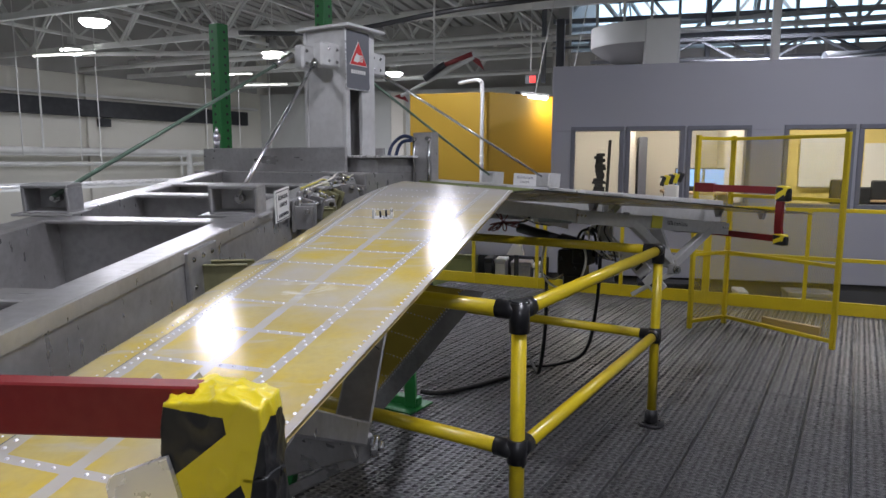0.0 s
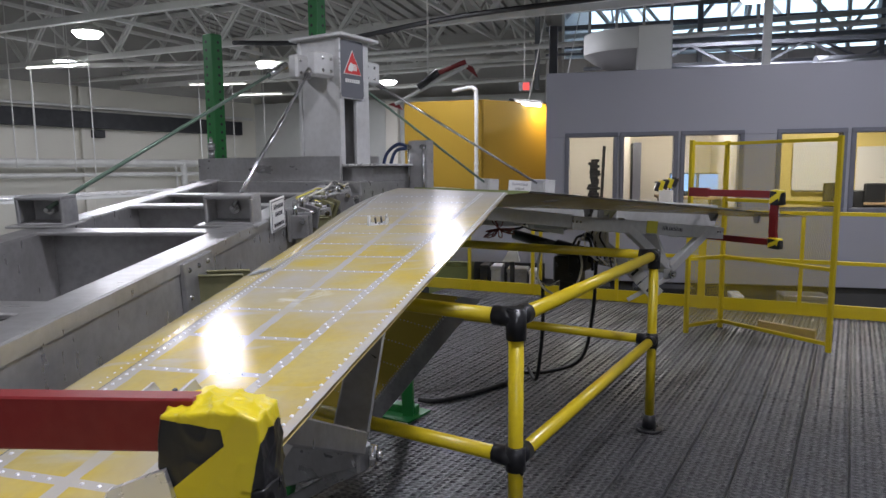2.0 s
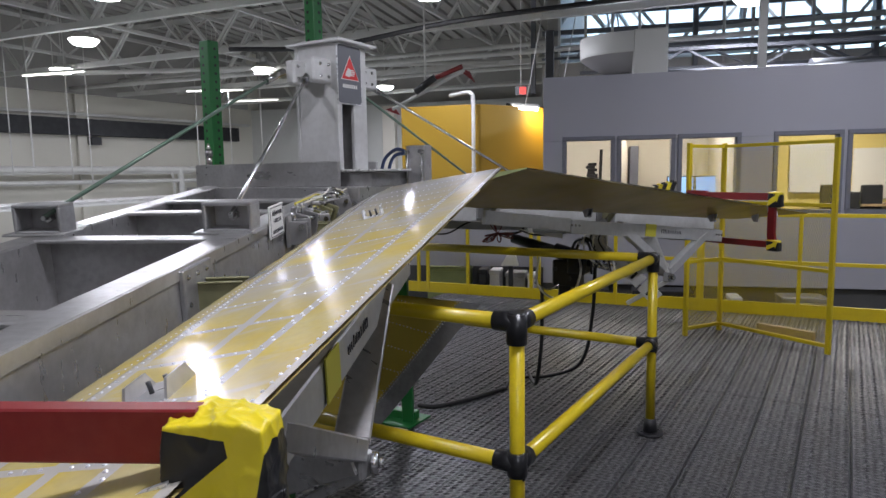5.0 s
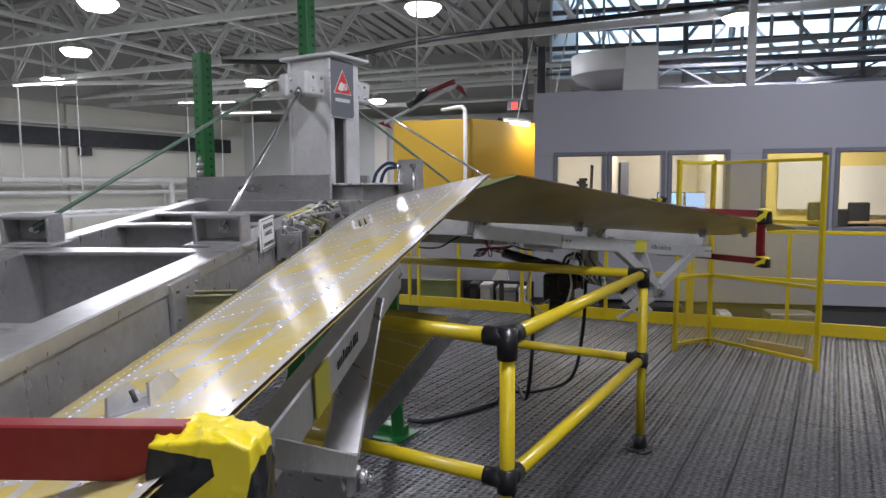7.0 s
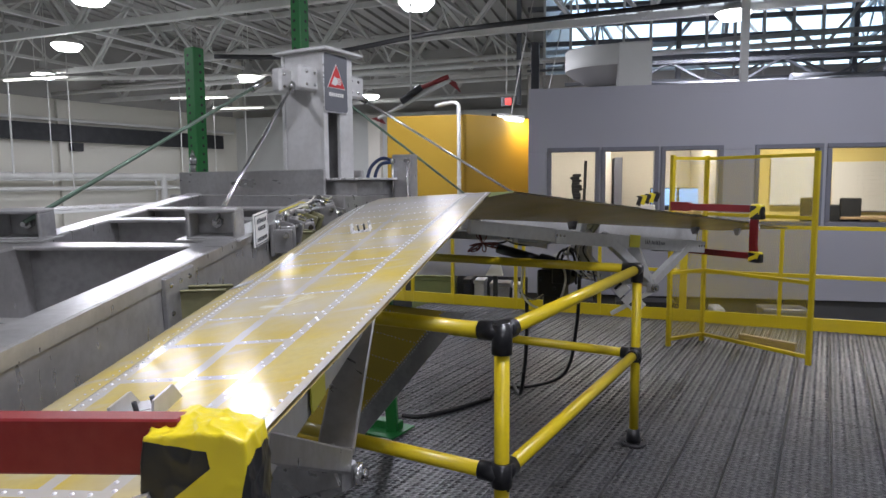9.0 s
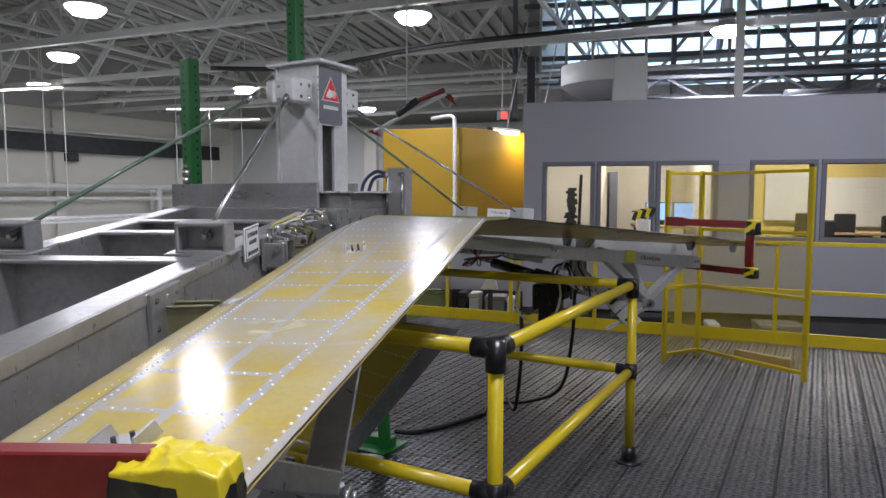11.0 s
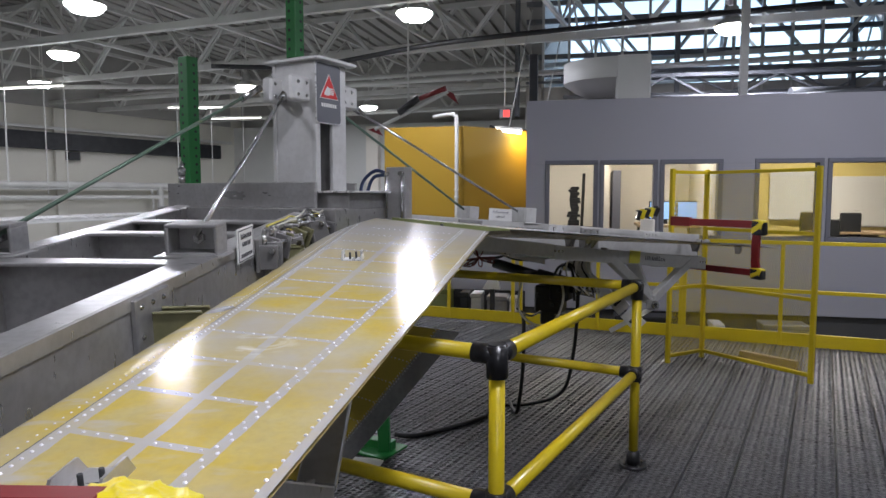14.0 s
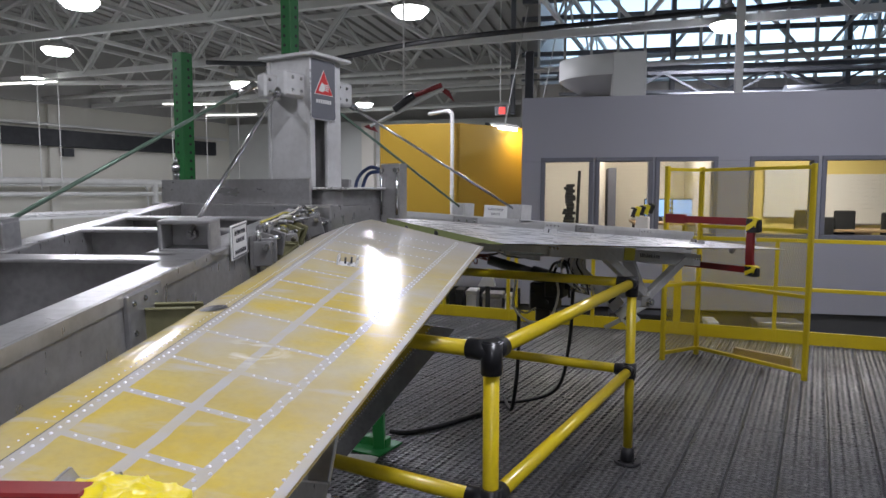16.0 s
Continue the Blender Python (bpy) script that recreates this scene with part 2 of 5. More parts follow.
    tot = mth("MAXIMUM", mth("MULTIPLY", tot, stain), mth("MAXIMUM", mth("MAXIMUM", ra.outputs[0], sr.outputs[0]), root.outputs[0]))
    mix = N("ShaderNodeMix")
    mix.data_type = "RGBA"
    nt.links.new(tot, mix.inputs[0])
    nt.links.new(old, mix.inputs[6])
    mix.inputs[7].default_value = (0.43, 0.425, 0.44, 1)
    pale = N("ShaderNodeMix")
    pale.data_type = "RGBA"
    nt.links.new(smear, pale.inputs[0])
    nt.links.new(mix.outputs[2], pale.inputs[6])
    pale.inputs[7].default_value = (0.74, 0.73, 0.68, 1)
    nt.links.new(pale.outputs[2], b.inputs["Base Color"])
    nt.links.new(mth("MULTIPLY_ADD", tot, 0.04, 0.0), b.inputs["Metallic"])
    return m


SKIN = skin_material()

# ---------- building blocks ----------

def thing(name, m, label="", category="", group="", kind=""):
    """An Empty at the pose m, under which parts are laid out in that pose's own axes."""
    return put_at(tagged(new(name), label, category, group, kind), m)


def put_at(ob, m):
    ob.matrix_world = m
    return ob


def part(name, bm, mat, parent, label=""):
    ob = new(name, mesh_of(name, bm, mat))
    if name in ("bolts", "rivets", "studs", "scribble", "marking", "hole", "tool"):
        ob["kind"] = "stuff"
    ob.parent = parent
    if label:
        ob["label"] = label
    return ob


def single(name, bm, mat, m, label="", category="", group="", kind=""):
    ob = new(name, mesh_of(name, bm, mat))
    return put_at(tagged(ob, label, category, group, kind), m)


def mesh_of(name, bm, mat):
    me = bpy.data.meshes.new(name)
    bm.normal_update()
    bm.to_mesh(me)
    bm.free()
    for one in (mat if isinstance(mat, (list, tuple)) else [mat]):
        me.materials.append(one)
    return me


def slab(bm, lo, hi, bevel=0.004, turn=None):
    """A box from corner to corner, its edges broken."""
    lo, hi = Vector(lo), Vector(hi)
    made = bmesh.ops.create_cube(bm, size=1)["verts"]
    bmesh.ops.scale(bm, vec=hi - lo, verts=made)
    if bevel:
        edges = list({e for v in made for e in v.link_edges})
        made = bmesh.ops.bevel(bm, geom=edges, offset=min(bevel, min(hi - lo) * 0.3), segments=1, affect="EDGES")["verts"]
    m = Matrix.Translation((lo + hi) / 2)
    bmesh.ops.transform(bm, matrix=(turn @ m if turn else m), verts=made)
    return bm


def bar(bm, p, q, wide, deep, bevel=0.003, up=(0, 0, 1)):
    """A square bar from p to q; deep is measured along up."""
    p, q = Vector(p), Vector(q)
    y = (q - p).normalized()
    x = y.cross(Vector(up)).normalized()
    z = x.cross(y)
    m = Matrix((x, y, z)).transposed().to_4x4()
    m.translation = (p + q) / 2
    n = (q - p).length
    return slab(bm, (-wide / 2, -n / 2, -deep / 2), (wide / 2, n / 2, deep / 2), bevel, m)


def rod(bm, p, q, r, r2=None, n=14):
    p, q = Vector(p), Vector(q)
    made = bmesh.ops.create_cone(bm, cap_ends=True, segments=n, radius1=r, radius2=r if r2 is None else r2, depth=(q - p).length)["verts"]
    m = (q - p).to_track_quat("Z", "Y").to_matrix().to_4x4()
    m.translation = (p + q) / 2
    bmesh.ops.transform(bm, matrix=m, verts=made)
    for v in made:
        for f in v.link_faces:
            f.smooth = len(f.verts) == 4
    return bm


def pipe(bm, pts, r, n=8, smooth=6):
    """A tube along a soft curve through pts."""
    pts = [Vector(a) for a in pts]
    line = []
    for i in range(len(pts) - 1):
        a, b, c, d = pts[max(i - 1, 0)], pts[i], pts[i + 1], pts[min(i + 2, len(pts) - 1)]
        for k in range(smooth):
            t = k / smooth
            line.append(0.5 * (2 * b + (c - a) * t + (2 * a - 5 * b + 4 * c - d) * t * t + (3 * b - a - 3 * c + d) * t ** 3))
    line.append(pts[-1])
    rings = []
    side = Vector((0.31, 0.17, 0.93))
    for i, a in enumerate(line):
        way = (line[min(i + 1, len(line) - 1)] - line[max(i - 1, 0)]).normalized()
        x = way.cross(side)
        x = (x if x.length > 1e-3 else way.orthogonal()).normalized()
        side = x.cross(way).normalized()
        rings.append([bm.verts.new(a + (x * math.cos(2 * math.pi * k / n) + side * math.sin(2 * math.pi * k / n)) * r) for k in range(n)])
    for a, b in zip(rings, rings[1:]):
        for k in range(n):
            bm.faces.new((a[k], b[k], b[(k + 1) % n], a[(k + 1) % n])).smooth = True
    bm.faces.new(rings[0]), bm.faces.new(rings[-1][::-1])
    return bm


def plate(bm, outline, normal, thick, bevel=0.002):
    """A flat plate with that outline, thickened along normal."""
    vs = [bm.verts.new(p) for p in outline]
    f = bm.faces.new(vs)
    got = bmesh.ops.extrude_face_region(bm, geom=[f])["geom"]
    top = [g for g in got if isinstance(g, bmesh.types.BMVert)]
    bmesh.ops.translate(bm, vec=Vector(normal).normalized() * thick, verts=top)
    bmesh.ops.recalc_face_normals(bm, faces=list({g for v in vs + top for g in v.link_faces}))
    return bm


def dome(bm, at, r, up=(0, 0, 1), flat=0.55, n=6):
    """A rivet or bolt head."""
    up = Vector(up).normalized()
    x = up.orthogonal().normalized()
    y = up.cross(x)
    at = Vector(at)
    a = [bm.verts.new(at + (x * math.cos(k * 2 * math.pi / n) + y * math.sin(k * 2 * math.pi / n)) * r) for k in range(n)]
    b = [bm.verts.new(at + (x * math.cos(k * 2 * math.pi / n) + y * math.sin(k * 2 * math.pi / n)) * r * 0.6 + up * r * flat) for k in range(n)]
    for k in range(n):
        bm.faces.new((a[k], a[(k + 1) % n], b[(k + 1) % n], b[k])).smooth = True
    bm.faces.new(b).smooth = True
    return bm


def fresh():
    return bmesh.new()


def lettering(name, text, size, mat, m, parent, centre=True):
    """Flat letters, as a mesh, facing along the pose's z."""
    cu = bpy.data.curves.new(name, "FONT")
    cu.body, cu.size, cu.extrude = text, size, 0.0006
    cu.align_x = "CENTER" if centre else "LEFT"
    tmp = new(name, cu)
    me = bpy.data.meshes.new_from_object(tmp.evaluated_get(bpy.context.evaluated_depsgraph_get()))
    bpy.data.objects.remove(tmp)
    ob = new(name, me)
    me.materials.clear()
    me.materials.append(mat)
    ob.parent, ob.matrix_local = parent, m
    return ob

# ---------- deck and hall ----------
def shell(name, lo, hi, mat, m, label, category):
    return single(name, slab(fresh(), lo, hi, 0), mat, m, label, category, kind="structure")


shell("ground", (-27, -9, -1.15), (14, 27, -1.0), SHOPFLOOR, HALL, "pale sealed concrete floor of the hall", "floor")
shell("wall_west", (-16.3, -13, -1), (-16.0, 25.3, 7), WALL_CREAM, WEST, "long white painted hall wall", "wall")
shell("wall_north", (-16, 24.2, -1), (-2.0, 24.598, 4.3), WHITE, HALL, "white painted far wall of the hall", "wall")
# east and south walls are never in view; added to keep the sky's light out
shell("unseen_wall_east", (13.7, -9, -1), (14.0, 27, 7), WHITE, HALL, "white painted hall wall", "wall")
shell("unseen_wall_south", (-26, -9.3, -1), (14, -9, 7), WHITE, HALL, "white painted hall wall", "wall")
shell("wall_inner", (-2.2, 16.0, -1), (-1.95, 24.5, 7.0), DECKING, HALL, "grey inner wall beside the high windows", "wall")
shell("wall_upper_north", (-16, 24.6, 4.3), (-2.0, 24.9, 7.0), DECKING, HALL, "dark upper wall under the roof", "wall")


def roof():
    bm = fresh()
    for i in range(93):     # ribbed decking; over the offices the roof stops at the high windows
        x = -26.2 + i * 0.44
        end = 25.2 if x < -2.4 else 16.1
        slab(bm, (x, -9.2, 6.62), (x + 0.3, end, 6.72), 0)
    slab(bm, (-26.2, -9.2, 6.72), (-2.2, 25.2, 6.8), 0), slab(bm, (-2.2, -9.2, 6.72), (15, 16.1, 6.8), 0)
    return single("ceiling", bm, DECKING, HALL, "grey ribbed metal roof decking", "ceiling", kind="structure")


roof()


def clerestory():
    """Tall strip of panes over the offices, with real openings to the sky."""
    w = thing("window_clerestory", OFFICE @ pose(0, 7.2, 0), "high steel-framed strip of factory windows, daylight behind", "window", kind="structure")
    bm = fresh()
    slab(bm, (-0.6, 0, -1.0), (14, 0.2, 4.12), 0.01)
    slab(bm, (-0.6, 0, 6.35), (14, 0.2, 7.0), 0.01)
    part("wall_panel", bm, DECKING, w)
    for z in (4.42, 4.83, 5.24, 5.65, 6.06):
        part("glazing_bar", slab(fresh(), (-0.6, 0.02, z - 0.05), (14, 0.14, z + 0.05), 0.005), OLD_STEEL, w)
    for i in range(25):
        x = -0.8 + i * 0.6
        part("mullion", slab(fresh(), (x - 0.03, 0.0, 3.45), (x + 0.03, 0.12, 6.35), 0.005), TRUSS, w)
    for i in range(5):
        x = -0.8 + i * 3.6
        part("post", slab(fresh(), (x - 0.05, -0.12, 3.45), (x + 0.05, 0.1, 6.35), 0.01), OLD_STEEL, w)
    for z in (4.2,):
        part("sash_rail", slab(fresh(), (-0.6, -0.05, z), (14, 0.0, z + 0.05), 0.005), OLD_STEEL, w)


clerestory()


def roof_lattice():
    """Dark girders between the office roof and the high windows."""
    for y, z0, z1, sh in ((4.6, 3.3, 3.86, 0.0), (6.3, 3.75, 4.25, 0.45)):
        t = thing("lattice_girder", OFFICE @ pose(0, y, 0), "dark steel lattice girder below the high windows", "girder", "lattice girders")
        for z in (z0, z1):
            part("chord", bar(fresh(), (0.3, 0, z), (9.5, 0, z), 0.08, 0.07), OLD_STEEL, t)
        for k in range(9):
            x = 0.3 + sh + k
            part("diagonal", bar(fresh(), (x, 0, z0 if k % 2 else z1), (x + 1, 0, z1 if k % 2 else z0), 0.04, 0.045), OLD_STEEL, t)


roof_lattice()


def truss(y, z0, z1, x0, x1, bays, name="roof_truss"):
    t = thing(name, ROOF @ pose(0, y, 0), "pale painted steel roof truss", "roof truss", "roof trusses")
    part("bottom_chord", bar(fresh(), (x0, 0, z0), (x1, 0, z0), 0.11, 0.13), TRUSS, t)
    part("top_chord", bar(fresh(), (x0, 0, z1), (x1, 0, z1), 0.12, 0.15), TRUSS, t)
    step = (x1 - x0) / bays
    for i in range(bays + 1):
        x = x0 + i * step
        part("strut", bar(fresh(), (x, 0, z0), (x, 0, z1), 0.07, 0.06), TRUSS, t)
        if i < bays:
            ends = ((x, 0, z0), (x + step, 0, z1)) if i % 2 else ((x, 0, z1), (x + step, 0, z0))
            for side in (-0.045, 0.045):
                part("diagonal", bar(fresh(), *[(a, side, c) for a, b, c in ends], 0.05, 0.07), TRUSS, t)
    return t


for i, y in enumerate((0.5, 4.6, 9.3, 12.6, 16.6, 20.5)):
    truss(y, 4.55 if i < 4 else 4.4, 6.5, -19.5, 9, 17)
for i, x in enumerate((-16.5, -12.5, -9, -5.6, -2.6, 0.4, 3.6, 7)):
    t = thing("purlin", ROOF @ pose(x, 0, 0), "pale painted steel roof purlin with lattice", "roof beam", "roof purlins")
    part("lower_chord", bar(fresh(), (0, -6, 4.95), (0, 21, 4.95), 0.07, 0.08), TRUSS, t)
    part("upper_chord", bar(fresh(), (0, -6, 5.75), (0, 21, 5.75), 0.08, 0.09), TRUSS, t)
    for k in range(27):
        z = (4.95, 5.75) if k % 2 else (5.75, 4.95)
        part("lattice", bar(fresh(), (0, -6 + k, z[0]), (0, -5 + k, z[1]), 0.04, 0.05), TRUSS, t)
for i, (p, q) in enumerate((((-18, 14.2, 4.3), (9, 15.2, 4.3)), ((-18, 18.5, 4.6), (4, 18.9, 4.6)), ((-18, 11.5, 5.2), (9, 11.3, 5.2)), ((-18, 16.0, 4.75), (6, 16.4, 4.75)), ((-18, 20.0, 4.35), (2, 20.3, 4.35)), ((-17, 12.6, 4.45), (-3, 17.4, 4.45)))):
    single("roof_pipe", rod(fresh(), p, q, 0.06), TRUSS, ROOF, "pale painted overhead service pipe", "pipe", "roof pipes")


def bay_lamp(x, y):
    t = thing("high_bay_lamp", HALL @ pose(x, y, BAY_Z), "hanging high bay lamp with a glowing lens", "ceiling lamp", "high bay lamps")
    bm = fresh()
    rod(bm, (0, 0, 0.02), (0, 0, 0.14), 0.29, 0.16, 24)
    rod(bm, (0, 0, 0.14), (0, 0, 0.34), 0.11, 0.09, 16)
    part("housing", bm, WHITE, t)
    bm = fresh()
    rod(bm, (0, 0, -0.09), (0, 0, 0.0), 0.2, 0.285, 24)
    part("lens", bm, LAMP, t, "glowing ribbed lens")
    part("stem", rod(fresh(), (0, 0, 0.34), (0, 0, 2.2), 0.012), TRUSS, t)
    disc_lamp(HALL @ pose(x, y, BAY_Z - 0.1), 18 if x < -12 else 11 if x > 5 else 60 if x in (-3.2, 1.7) else 8 if x == -7.8 else 28 if x == -5.7 else 46 if y < 2 else 62 if y > 14 or x < -10 else 46, 0.5)


for x, y in BAYS:
    bay_lamp(x, y)


def deck():
    d = thing("deck", RIG, "platform deck of perforated galvanised safety planks", "floor", kind="structure")
    L, Wd, cell, rows = 3.05, 0.253, 0.036, 6
    bm = fresh()
    cw = (Wd - 0.012) / rows
    n = int(L / cell)
    cl = L / n
    for i in range(rows):
        for j in range(n):
            x, y = 0.006 + (i + 0.5) * cw, (j + 0.5) * cl
            o = [bm.verts.new((x + a * cw / 2, y + b * cl / 2, 0.0015 if a else 0)) for a, b in ((-1, -1), (0, -1), (1, -1), (1, 0), (1, 1), (0, 1), (-1, 1), (-1, 0))]
            lip = (0.011 if i % 2 else 0.005) * (1 if j % 2 else 0.5)
            h = [bm.verts.new((x + a, y + b, zz)) for a, b, zz in ((0, -0.0115, lip), (0.0185, 0, 0.001), (0, 0.0115, lip * 0.4), (-0.0185, 0, 0.001))]
            for q in ((o[0], o[1], h[0], h[3]), (h[3], o[7], o[0]), (o[1], o[2], h[1], h[0]), (o[2], o[3], h[1]), (o[3], o[4], h[1]), (o[4], o[5], h[2], h[1]),
                      (o[5], o[6], h[3], h[2]), (o[6], o[7], h[3])):
                bm.faces.new(q)
    bmesh.ops.remove_doubles(bm, verts=bm.verts, dist=0.0005)
    for s in (0.0, Wd):
        slab(bm, (s - 0.003 if s else 0, 0, -0.06), (s if s else 0.003, L, 0.004), 0)
    me = mesh_of("plank", bm, FLOORM)
    for y0 in (-3.925, -0.86, 2.205):
        for i in range(26):
            ob = new("plank", me)
            ob.parent = d
            ob.matrix_local = pose(-2.613 + i * 0.258, y0, 0)
    return d


deck()
# added dark sheet: stands for the shade seen through the plank holes
shell("deck_shade_sheet", (-3.0, -4.6, -0.36), (4.2, 5.0, -0.22), GROUND, RIG, "added dark sheet standing for the shade under the open planks", "floor")

# ---------- the guard rails on the deck ----------
R = 0.0275


def guard_rail():
    g = thing("guard_rail", RIG @ pose(0.978, 0, 0), "yellow plastic-sleeved guard rail with black corner joints", "guard rail")
    ends = (-0.715, 1.19)
    for y in ends:
        p = part("post", rod(fresh(), (0, y, 0.06), (0, y, 1.06), R, n=20), RAIL, g)
        bm = fresh()
        rod(bm, (0, y, 0.0), (0, y, 0.018), 0.083, 0.08, 20), rod(bm, (0, y, 0.015), (0, y, 0.1), 0.045, 0.036, 20)
        for k in range(4):
            dome(bm, (0.055 * math.cos(k * 1.57 + 0.8), y + 0.055 * math.sin(k * 1.57 + 0.8), 0.018), 0.012, n=6)
        part("foot", bm, BLACK, p, "black bolted foot")
        for z, top in ((1.082, True), (0.565, False)):
            s = 1 if y < 0 else -1
            bm = fresh()
            rod(bm, (0, y, z - 0.078 if top else z - 0.045), (0, y, z + 0.03 if top else z + 0.045), 0.037, n=20)
            rod(bm, (0, y, z), (0, y + s * 0.085, z), 0.036, n=20)
            rod(bm, (0, y, z), (-0.085, y, z), 0.036, n=20)
            rod(bm, (0, y, z - 0.005), (0, y, z + 0.036), 0.037, 0.03, 20)
            dome(bm, (0.022, y, z - 0.05), 0.016, (1, 0, 0))
            part("joint", bm, BLACK, p, "black moulded corner joint")
            part("cross_rail", rod(fresh(), (-0.03, y, z), (-1.11 if y < 0 else -1.9, y, z), R, n=20), RAIL, g)
    for z in (1.082, 0.565):
        part("long_rail", rod(fresh(), (0, ends[0], z), (0, ends[1], z), R, n=20), RAIL, g)


guard_rail()


def deck_edge():
    g = thing("edge_railing", RIG @ pose(0, 5.02, 0, 0, 0, 6.2), "yellow painted steel railing with a toe board at the deck edge", "railing")
    part("toe_board", slab(fresh(), (-3.2, -0.012, 0.0), (4.0, 0.012, 0.14), 0.003), RAIL, g)
    for z in (1.1, 0.585):
        part("rail", bar(fresh(), (-3.2, 0, z), (4.0, 0, z), 0.04, 0.04), RAIL, g)
    for x in (-2.90, -3.04, -2.31, -1.44, -1.34, -0.39, 0.54, 0.58, 1.55, 3.00):
        part("post", bar(fresh(), (x, 0.0, 0), (x, 0.0, 1.1), 0.04, 0.04, up=(0, 1, 0)), RAIL, g)


deck_edge()


def mesh_screen():
    """Two-leaf guard of expanded metal round the wing tip."""
    g = thing("mesh_screen", RIG, "yellow framed folding guard screen of expanded metal mesh", "guard screen")
    H = 1.85
    for leaf, (a, b) in enumerate((((0.66, 3.79), (0.905, 4.19)), ((0.905, 4.19), (1.86, 3.68)))):
        a, b = Vector((*a, 0)), Vector((*b, 0))
        way = (b - a).normalized()
        nrm = Vector((-way.y, way.x, 0))
        n = (b - a).length
        for p in ((a, b) if leaf == 0 else (b,)):
            z0 = 0.0
            part("upright", bar(fresh(), p + Vector((0, 0, z0)), p + Vector((0, 0, H)), 0.038, 0.038, up=nrm), RAIL, g)
        for z in (0.07, 0.72, 1.28, H - 0.03):
            if leaf == 0 and z == 1.28:
                continue
            part("cross_bar", bar(fresh(), a + Vector((0, 0, z)), b + Vector((0, 0, z)), 0.03, 0.032), RAIL, g)
        bm = fresh()
        sx, sz, w = 0.022, 0.026, 0.0012
        for i in range(int(n / sx)):
            for j in range(int((H - 0.12) / sz)):
                s = i * sx + (sx / 2 if j % 2 else 0)
                if s + sx > n:
                    continue
                z = 0.08 + j * sz
                for d in (-1, 1):
                    p0, p1 = a + way * (s + sx / 2) + Vector((0, 0, z)), a + way * (s + sx / 2 + d * sx / 2) + Vector((0, 0, z + sz))
                    vs = [bm.verts.new(p0 - way * w), bm.verts.new(p0 + way * w), bm.verts.new(p1 + way * w), bm.verts.new(p1 - way * w)]
                    vb = [bm.verts.new(v.co + nrm * 0.002) for v in vs]
                    bm.faces.new(vs), bm.faces.new(vb[::-1]), bm.faces.new((vs[0], vb[0], vb[3], vs[3])), bm.faces.new((vs[1], vs[2], vb[2], vb[1]))
        part("mesh_panel", bm, RAIL, g, "fine yellow expanded metal mesh")


mesh_screen()
single("timber_offcut", slab(fresh(), (-0.27, -0.02, 0), (0.27, 0.02, 0.085), 0.004), WOOD, RIG @ pose(1.495, 4.2, 0.006, 0, 0, -21.5), "short plain timber board lying on the deck", "board")

# ---------- the tail: fixed plane ----------
H0, H1 = Vector((0, 0.455, 1.427)), Vector((0.883, 2.102, 1.282))


def half_axes(side):
    """The pose of one half's hinge line at its root: x aft across it, y along it (outwards on the +1 side), z up."""
    a, b = Vector((H0.x, side * H0.y, H0.z)), Vector((H1.x, side * H1.y, H1.z))
    e = (b - a).normalized()
    n = (Vector((0, 0, 1)) - e * e.z).normalized()
    y = e * side
    x = y.cross(n)
    m = Matrix((x, y, n)).transposed().to_4x4()
    m.translation = a
    return RIG @ m


